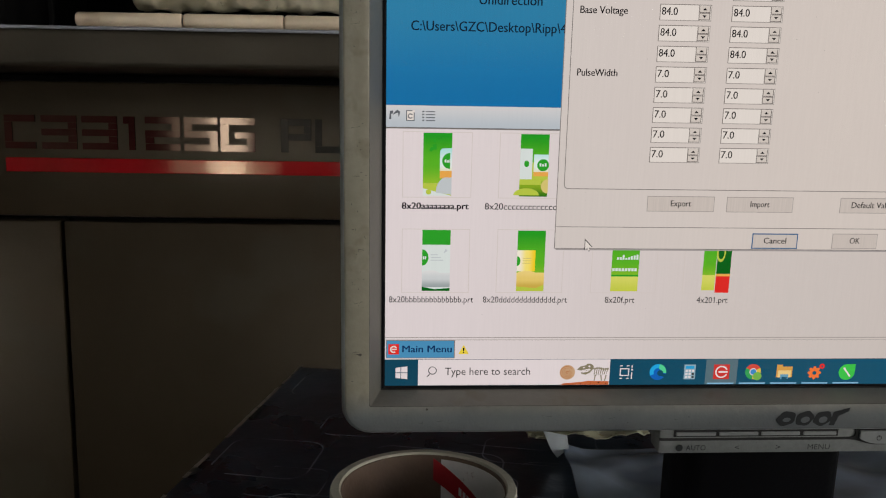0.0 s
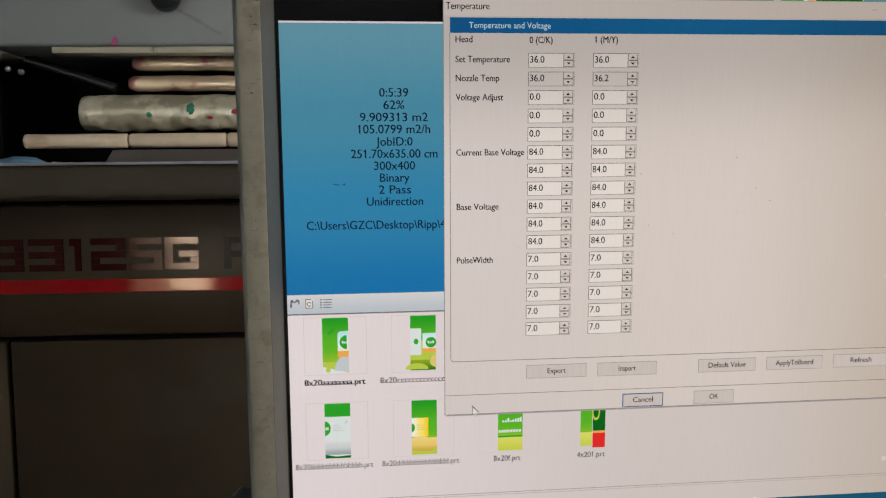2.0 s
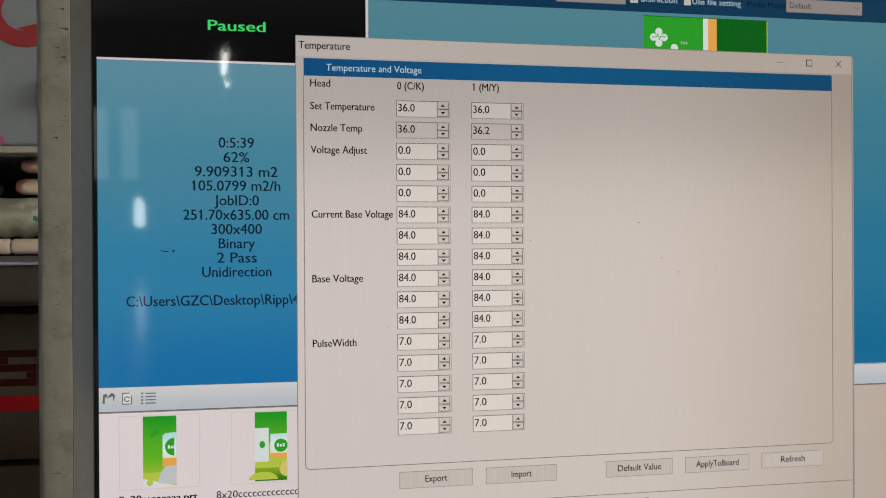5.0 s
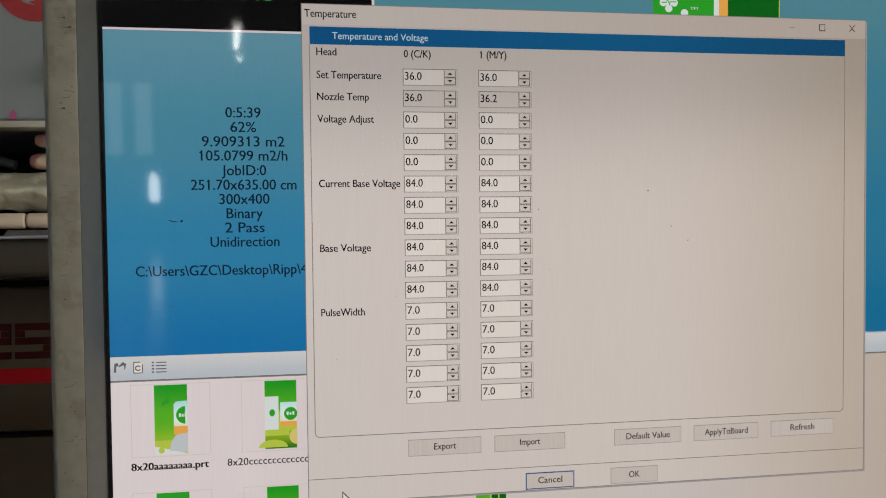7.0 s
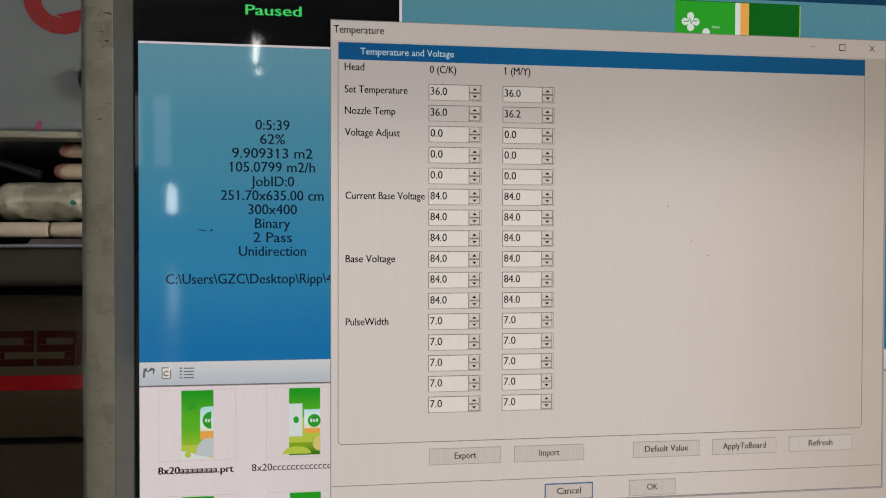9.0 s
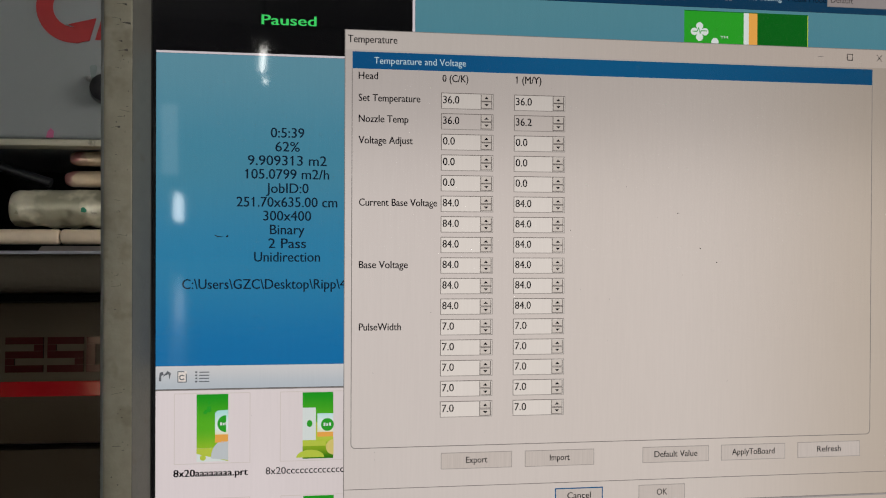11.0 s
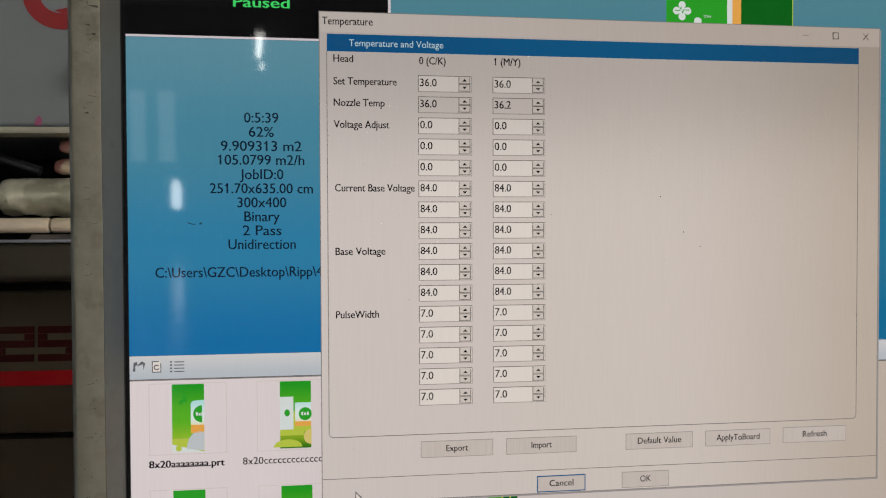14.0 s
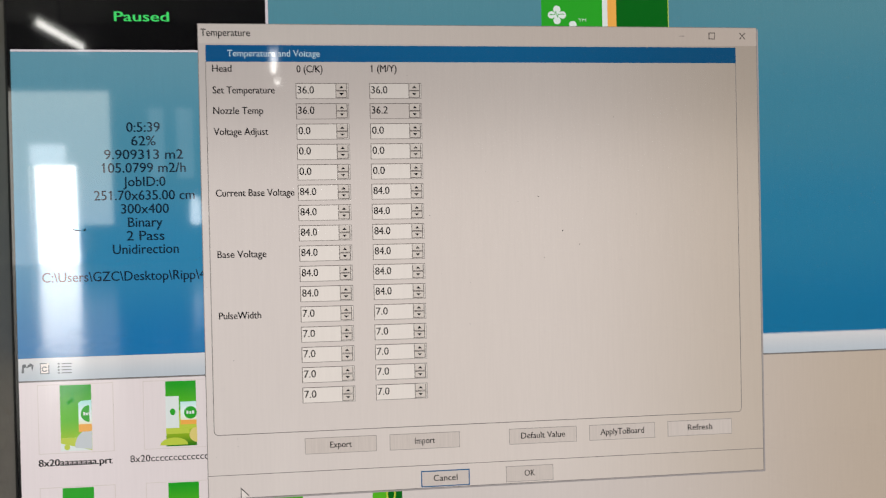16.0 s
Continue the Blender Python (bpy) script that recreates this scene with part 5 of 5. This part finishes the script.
for r, r0, a in ((9.6, 8.6, 30), (7.2, 6.4, 70), (5.0, 4.2, 120), (2.6, 0.6, 0)):
    disc(b, 267 - 0.1 * r, 20, r, 4, 2, a, a + 300, r0, 18)
poly(b, [(281, 24.4), (286, 29), (293, 30.6), (297, 33.4), (302, 33), (305.5, 29.6), (306, 25), (302.5, 23.6), (299, 25.6), (292, 24), (284, 23)], 3, 3)
poly(b, [(288, 17.4), (294, 16.4), (301, 19.6), (304.5, 24.4), (301.6, 24.4), (297.6, 20.8), (291, 19.4), (287, 20.4)], 3, 3)
disc(b, 299.2, 29.2, 1.5, 4, 5, n=8)
disc(b, 291, 27.4, 1.2, 4, 5, n=8)
for k in range(6):
    poly(b, [(285 + 2.4 * k, 23.6), (286.2 + 2.4 * k, 23.6), (285.4 + 2.4 * k, 21.8)], 3, 3)
for k in range(7):
    disc(b, 307.6 + 3.2 * k, 25.6 + 0.9 * math.sin(k), 1.7, 3, 3, n=8)
    poly(b, [(307 + 3.2 * k, 24.6), (308.4 + 3.2 * k, 24.6), (307.2 + 3.2 * k - 0.2 * k, 14 + 0.5 * k), (306.2 + 3.2 * k - 0.2 * k, 14.6 + 0.5 * k)], 3, 3)
for x, dx in ((308, -1.5), (316, 1.5), (324, -2.0)):
    poly(b, [(x, 16), (x + 1.7, 16), (x + dx + 1.5, 6.6), (x + dx, 6.6)], 4, 3)
ui("search_picture", b, [lcd("ui_rust", [(186, 96, 52)]), lcd("ui_fossil", [(190, 152, 116)]), U_BROWN, lcd("ui_bone", [(128, 118, 94)]), lcd("ui_speck", [(70, 34, 20)]), U_SEARCH], "small ammonite and dinosaur skeleton drawing")


def task_icon(x, kind, underline):
    b_ = bmesh.new()
    if underline:
        quad(b_, x - 20, 0.8, x + 20, 3.0, 3, 5)
    if kind == "view":
        for q in ((-9, 14, 5, 15.6), (-9, 24.4, 5, 26), (-9, 15.6, -7.4, 24.4), (3.4, 15.6, 5, 24.4), (-9, 9.5, -5, 11), (1, 9.5, 5, 11), (-9, 29, -5, 30.5), (1, 29, 5, 30.5), (8, 9.5, 9.8, 20), (8, 22.5, 10.4, 25), (8, 27, 9.8, 30.5)):
            quad(b_, x + q[0], q[1], x + q[2], q[3], 3, 0)
    elif kind == "swirl":
        disc(b_, x, 20, 12.4, 3, 1, n=28)
        disc(b_, x, 20, 12.4, 4, 2, 80, 205, 6.4, 14)
        disc(b_, x, 20, 12.4, 4, 3, -8, 80, 5.2, 12)
        disc(b_, x + 3.4, 18.6, 4.6, 5, 4, n=16)
        poly(b_, [(x + 4, 14.2), (x + 9, 12.4), (x + 12.6, 15.4), (x + 11, 17.6), (x + 5, 18)], 5, 4)
    elif kind == "calc":
        quad(b_, x - 8.5, 8.5, x + 8.5, 31.5, 3, 0)
        quad(b_, x - 6.5, 25, x + 6.5, 29.5, 4, 2)
        for i in range(3):
            for j in range(3):
                quad(b_, x - 6.5 + 4.8 * i, 10.5 + 4.8 * j, x - 3.1 + 4.8 * i, 13.9 + 4.8 * j, 4, 4 if (i == 2 and j < 2) else 1)
    elif kind == "mark":
        quad(b_, x - 24, 0.6, x + 24, 39.6, 2.5, 2)
        quad(b_, x - 12, 8.5, x + 12, 31.5, 3, 1)
        disc(b_, x, 20, 9.6, 4, 0, 25, 335, 7.4, 24)
        quad(b_, x - 4.5, 18.6, x + 9.4, 21.4, 4, 0)
    elif kind == "wheel":
        for k, mi in enumerate((1, 3, 2)):
            disc(b_, x, 20, 12, 3, mi, 30 + 120 * k, 150 + 120 * k, n=10)
        disc(b_, x, 20, 5.6, 4, 0, n=16)
        disc(b_, x, 20, 4.4, 5, 4, n=16)
        disc(b_, x + 6.6, 13.4, 6.6, 6, 6, n=16)
    elif kind == "folder":
        quad(b_, x - 12, 11, x + 12, 28, 3, 1)
        quad(b_, x - 12, 28, x - 3, 31, 3, 1)
        quad(b_, x - 10, 11, x + 10, 22, 4, 2)
        quad(b_, x - 6, 8.5, x + 6, 16, 5, 3)
        quad(b_, x - 4, 8.5, x + 4, 12, 6, 0)
    elif kind == "gear":
        for k in range(8):
            t = radians(45 * k)
            disc(b_, x - 2 + 8.4 * math.cos(t), 18 + 8.4 * math.sin(t), 2.2, 3, 1, n=8)
        disc(b_, x - 2, 18, 8.0, 4, 1, 0, 360, 3.0, 18)
        disc(b_, x + 9, 28.4, 4.2, 3, 2, n=12)
        disc(b_, x + 9, 28.4, 1.6, 4, 0, n=8)
    else:
        disc(b_, x, 19, 12.5, 3, 1, n=24)
        quad(b_, x, 19, x + 12.5, 31.5, 3, 1)
        poly(b_, [(x - 6.5, 25.5), (x - 4, 26.5), (x + 6, 13.5), (x + 5, 11.5), (x + 3.4, 12.5)], 4, 0)
    sets = {"view": [U_SEARCH], "swirl": [U_SEARCH, lcd("swirl_blue", [(16, 92, 176)]), lcd("swirl_cyan", [(34, 160, 214)]), lcd("swirl_green", [(80, 200, 140)]), U_TASK], "calc": [lcd("calc_face", [(136, 164, 176)]), U_SEARCH, U_CYAN, U_CYAN, U_DIM],
            "mark": [U_SEARCH, lcd("mark_red", [(196, 52, 46)]), lcd("tile_lit", [(84, 106, 114)])], "wheel": [U_SEARCH, lcd("wheel_red", [(200, 70, 56)]), lcd("wheel_yellow", [(214, 184, 70)]), lcd("wheel_green", [(50, 150, 80)]), lcd("wheel_blue", [(60, 130, 190)])], "folder": [U_TASK, lcd("folder_edge", [(206, 150, 70)]), lcd("folder_face", [(226, 194, 128)]), lcd("folder_clip", [(96, 150, 176)])], "gear": [U_TASK, lcd("gear_orange", [(226, 112, 50)]), U_REDUI], "leaf": [U_SEARCH, lcd("leaf_green", [(60, 186, 70)])]}
    ms = sets[kind]
    return ui("task_icon", b_, ms + [U_SEARCH] * (5 - len(ms)) + [lcd("task_underline", [(130, 176, 206)], grain=0), lcd("badge_green", [(112, 168, 70)])])


for i, (kind, un) in enumerate((("view", 0), ("swirl", 0), ("calc", 0), ("mark", 1), ("wheel", 1), ("folder", 1), ("gear", 1), ("leaf", 1))):
    task_icon(354 + 48 * i, kind, un)
U_MARK = lcd("ui_watermark", [(190, 174, 166)], grain=0)
words("Activate", 973, 118.5, 76, 18, U_MARK, 2, "notice_text")
rect("notice_bar", 1056, 112.0, 1132, 124.5, 2, U_MARK)
rect("notice_bar", 973, 96.0, 1178, 103.0, 2, U_THIN)

# the open dialog
D0 = 10
b = bmesh.new()
quad(b, 237.6, 206.2, 1017.2, 840.4, D0, 0)
quad(b, 238.6, 207.2, 1016.2, 839.4, D0 + 1, 1)
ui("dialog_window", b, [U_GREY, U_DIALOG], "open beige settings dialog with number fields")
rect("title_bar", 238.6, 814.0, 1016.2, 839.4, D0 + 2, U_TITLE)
U_SHADE = lcd("ui_shade", [(150, 142, 140)], grain=0)
rect("dialog_shadow", 1017.4, 205.0, 1019.4, 838.0, 9, U_SHADE)
rect("dialog_shadow", 240, 204.2, 1019.4, 206.0, 9, U_SHADE)
words("Temperature", 241.8, 827.6, 64.5, 14.2, U_INK, D0 + 3, "dialog_title", bold=0.15)
b = bmesh.new()
quad(b, 901, 827.0, 909.5, 827.9, D0 + 3, 1)
quad(b, 945.2, 823.2, 954.4, 832.6, D0 + 3, 0)
quad(b, 946.2, 824.2, 953.4, 831.6, D0 + 4, 2)
for s in (-1, 1):
    poly(b, [(990.6, 828 - s * 4.6), (991.8, 828 - s * 4.6), (1000.0, 828 + s * 4.6), (998.8, 828 + s * 4.6)], D0 + 3, 0)
ui("window_buttons", b, [U_INK, U_GREY, U_TITLE])
rect("dialog_header", 247.8, 789.4, 984.8, 811.6, D0 + 3, U_HEAD, "dark blue header bar")
words("Temperature and Voltage", 276, 800.2, 122, 12.6, U_PALE, D0 + 4, "header_text")
b = bmesh.new()
for q in ((247.0, 298, 248.0, 789.2), (984.0, 298, 985.0, 789.2), (253, 291.6, 979, 292.6)):
    quad(b, *q, D0 + 3)
disc(b, 253.5, 298, 6.5, D0 + 3, 0, 180, 270, 5.5, 6)
disc(b, 978.5, 298, 6.5, D0 + 3, 0, 270, 360, 5.5, 6)
quad(b, 238.8, 237.6, 1016.0, 238.5, D0 + 3)
ui("group_outline", b, U_GREY)
for s, x, y, w in (("Head", 256, 780.4, 25), ("0 (C/K)", 366.6, 779.8, 34.5), ("1 (M/Y)", 465.8, 780.6, 35), ("Set Temperature", 256, 751.6, 81), ("Nozzle Temp", 256.2, 724.2, 65), ("Voltage Adjust", 256.2, 696.2, 71), ("Current Base Voltage", 257, 614.6, 102.8), ("Base Voltage", 257.2, 532.8, 64), ("PulseWidth", 257.4, 451.0, 55)):
    words(s, x, y - 0.3, w, 13.8, U_INK, D0 + 3, "setting_name", bold=0.2)
ROWS_ = ["36.0", "36.0", "0.0", "0.0", "0.0"] + ["84.0"] * 6 + ["7.0"] * 5
for r, v in enumerate(ROWS_):
    top = 761.0 - 27.30 * r
    for c, x0 in enumerate((364.8, 463.4)):
        s = "36.2" if (r == 1 and c == 1) else v
        spin("number_field", x0, top - 21.5, x0 + 70.8, top, D0 + 3, 16.2, [U_EDGE, U_DIALOG if r == 1 else U_FIELD, U_ARROW, U_INK])
        words(s, x0 + 2.6, top - 9.8, 5.8 * len(s) - 1.6, 14.4, U_INK if r < 5 else U_SOFTINK if r < 11 else U_DIM, D0 + 5, "field_text", bold=0.16)
for s, x0, x1, y0, y1, w in (("Export", 366.4, 463.0, 261.0, 283.0, 29), ("Import", 480.6, 577.2, 260.8, 282.8, 27.5), ("Default Value", 646.0, 742.0, 260.8, 282.8, 62), ("ApplyToBoard", 760.0, 855.4, 260.8, 282.8, 63), ("Refresh", 874.0, 969.4, 261.2, 283.2, 36), ("Cancel", 522.6, 589.8, 208.1, 230.5, 33), ("OK", 640.6, 707.6, 208.9, 230.9, 15)):
    b = bmesh.new()
    quad(b, x0, y0, x1, y1, D0 + 3, 0)
    k = 1.5 if s == "Cancel" else 0.9
    quad(b, x0 + k, y0 + k, x1 - k, y1 - k, D0 + 4, 1)
    ui("push_button", b, [U_FOCUS if s == "Cancel" else U_EDGE, U_BUTTON])
    words(s, (x0 + x1) / 2, (y0 + y1) / 2 + 0.4, w, 12.2, U_DIM if s in ("OK",) else U_INK, D0 + 5, "button_text", True, bold=0.12)
b = bmesh.new()
CUR = [(0, 0), (0, -16.5), (3.8, -13.0), (6.4, -18.6), (8.8, -17.5), (6.2, -12.0), (11.4, -11.6)]
poly(b, [(280.6 + x, 221.4 + y) for x, y in CUR], D0 + 6, 0)
poly(b, [(281.5 + x * 0.80, 219.0 + y * 0.82) for x, y in CUR], D0 + 7, 1)
ui("mouse_pointer", b, [U_INK, U_FIELD])

# dirt on the glass
rd = random.Random(11)
b = bmesh.new()
for x, y, r in ((694, 604, 1.2), (727, 556, 1.2), (751, 536.5, 1.1), (701, 519, 0.7), (542, 580, 1.0), (556, 500, 0.6), (352, 470, 0.6), (620, 640, 0.5)):
    disc(b, x, y, 0.65 * r, D0 + 9, 0, n=8)
for pts in ([(73, 570.2), (77, 568.4), (82, 568), (84, 568.8), (78, 569.2), (74, 570.8)], [(87, 568.6), (90, 571.2), (90.6, 569), (88.6, 567.8)]):
    poly(b, pts, D0 + 9, 0)
for k in range(40):
    disc(b, rd.uniform(10, 1270), rd.uniform(60, 900), rd.uniform(0.15, 0.35), D0 + 9, 0, n=6)
ui("dust_specks", b, mat("dark_dirt", (0.02, 0.02, 0.02), 0.7))["kind"] = "stuff"
# maker's mark and key names on the bezel
b = bmesh.new()
MY = -0.01095


def slab(pts, lift):
    b.faces.new([b.verts.new(((x - 17 + 0.25 * (y + 67)) * PX, MY - 0.00002 * lift, (y + 18) * PX)) for x, y in pts])


def ring(cx, cy, rx, ry, hx, hy, lift):
    """A slanted worn ring with an uneven hole."""
    ps = [(radians(15 * q), 1 + 0.06 * math.sin(5 * radians(15 * q) + cx)) for q in range(25)]
    for (t0, k0), (t1, k1) in zip(ps, ps[1:]):
        slab([(cx + rx * k0 * math.cos(t0), cy + ry * k0 * math.sin(t0)), (cx + rx * k1 * math.cos(t1), cy + ry * k1 * math.sin(t1)),
              (cx + 1.5 + hx * math.cos(t1), cy - 2 + hy * math.sin(t1)), (cx + 1.5 + hx * math.cos(t0), cy - 2 + hy * math.sin(t0))], lift)


ring(601, -57, 14, 11.5, 6.0, 3.4, 0)
ring(629, -57, 13.5, 11.5, 6.6, 5.0, 1)
ring(656, -57, 13.5, 11.5, 6.4, 5.0, 2)
slab([(669, -68), (677, -68), (679, -53), (692, -46), (692, -40), (676, -45), (669, -47)], 3)
ui("maker_mark", b, M_LOGO, "worn dark maker's mark", monitor)
for s, x, w in (("AUTO", 446, 30), ("<", 520, 7), (">", 583, 7), ("MENU", 632, 34)):
    words(s, x, -91.5, w, 12, M_LOGO, 0, "key_name", parent=monitor, depth=-0.00672)
# scratches and stains on the bezel
b = bmesh.new()
for k in range(70):
    side = rd.random() < 0.75
    x, z = (rd.uniform(-46, -26), rd.uniform(-10, 980)) if side else (rd.uniform(-40, 600), rd.uniform(-48, -22))
    w_, h_ = rd.uniform(0.5, 2.0), rd.uniform(0.3, 0.7)
    if rd.random() < 0.4:
        w_, h_ = h_, w_
    pts = [(x + w_ * math.cos(t) * rd.uniform(0.5, 1), z + h_ * math.sin(t) * rd.uniform(0.5, 1)) for t in [2 * math.pi * i / 7 for i in range(7)]]
    b.faces.new([b.verts.new((px * PX, -0.01092, pz * PX)) for px, pz in pts])
for k in range(34):
    x, z, n_ = (rd.uniform(-46, -36), rd.uniform(0, 960), rd.uniform(4, 13)) if k < 26 else (rd.uniform(0, 420), rd.uniform(-46, -30), rd.uniform(3, 9))
    tilt, hook, th = rd.uniform(-0.25, 0.25), rd.choice((-2.4, 0.0, 0.0, 2.2)), rd.uniform(0.22, 0.5)
    pts = [(x, z), (x + n_ * 0.5, z + tilt * n_ * 0.4), (x + n_, z + tilt * n_), (x + n_ + 0.3, z + tilt * n_ + hook), (x + n_ - th, z + tilt * n_ + hook), (x + n_ - th, z + tilt * n_ + th), (x + n_ * 0.5, z + tilt * n_ * 0.4 + th), (x, z + th)]
    b.faces.new([b.verts.new((px * PX, -0.01093, pz * PX)) for px, pz in pts])
b.faces.new([b.verts.new(((60 + 1.8 * math.cos(t)) * PX, -0.01093, (-21.5 + 1.8 * math.sin(t)) * PX)) for t in [2 * math.pi * q / 10 for q in range(10)]])
ui("scuff_marks", b, mat("scuff_dark", (0.06, 0.055, 0.045), 0.6), "small dark scuffs and chips", monitor)["kind"] = "stuff"
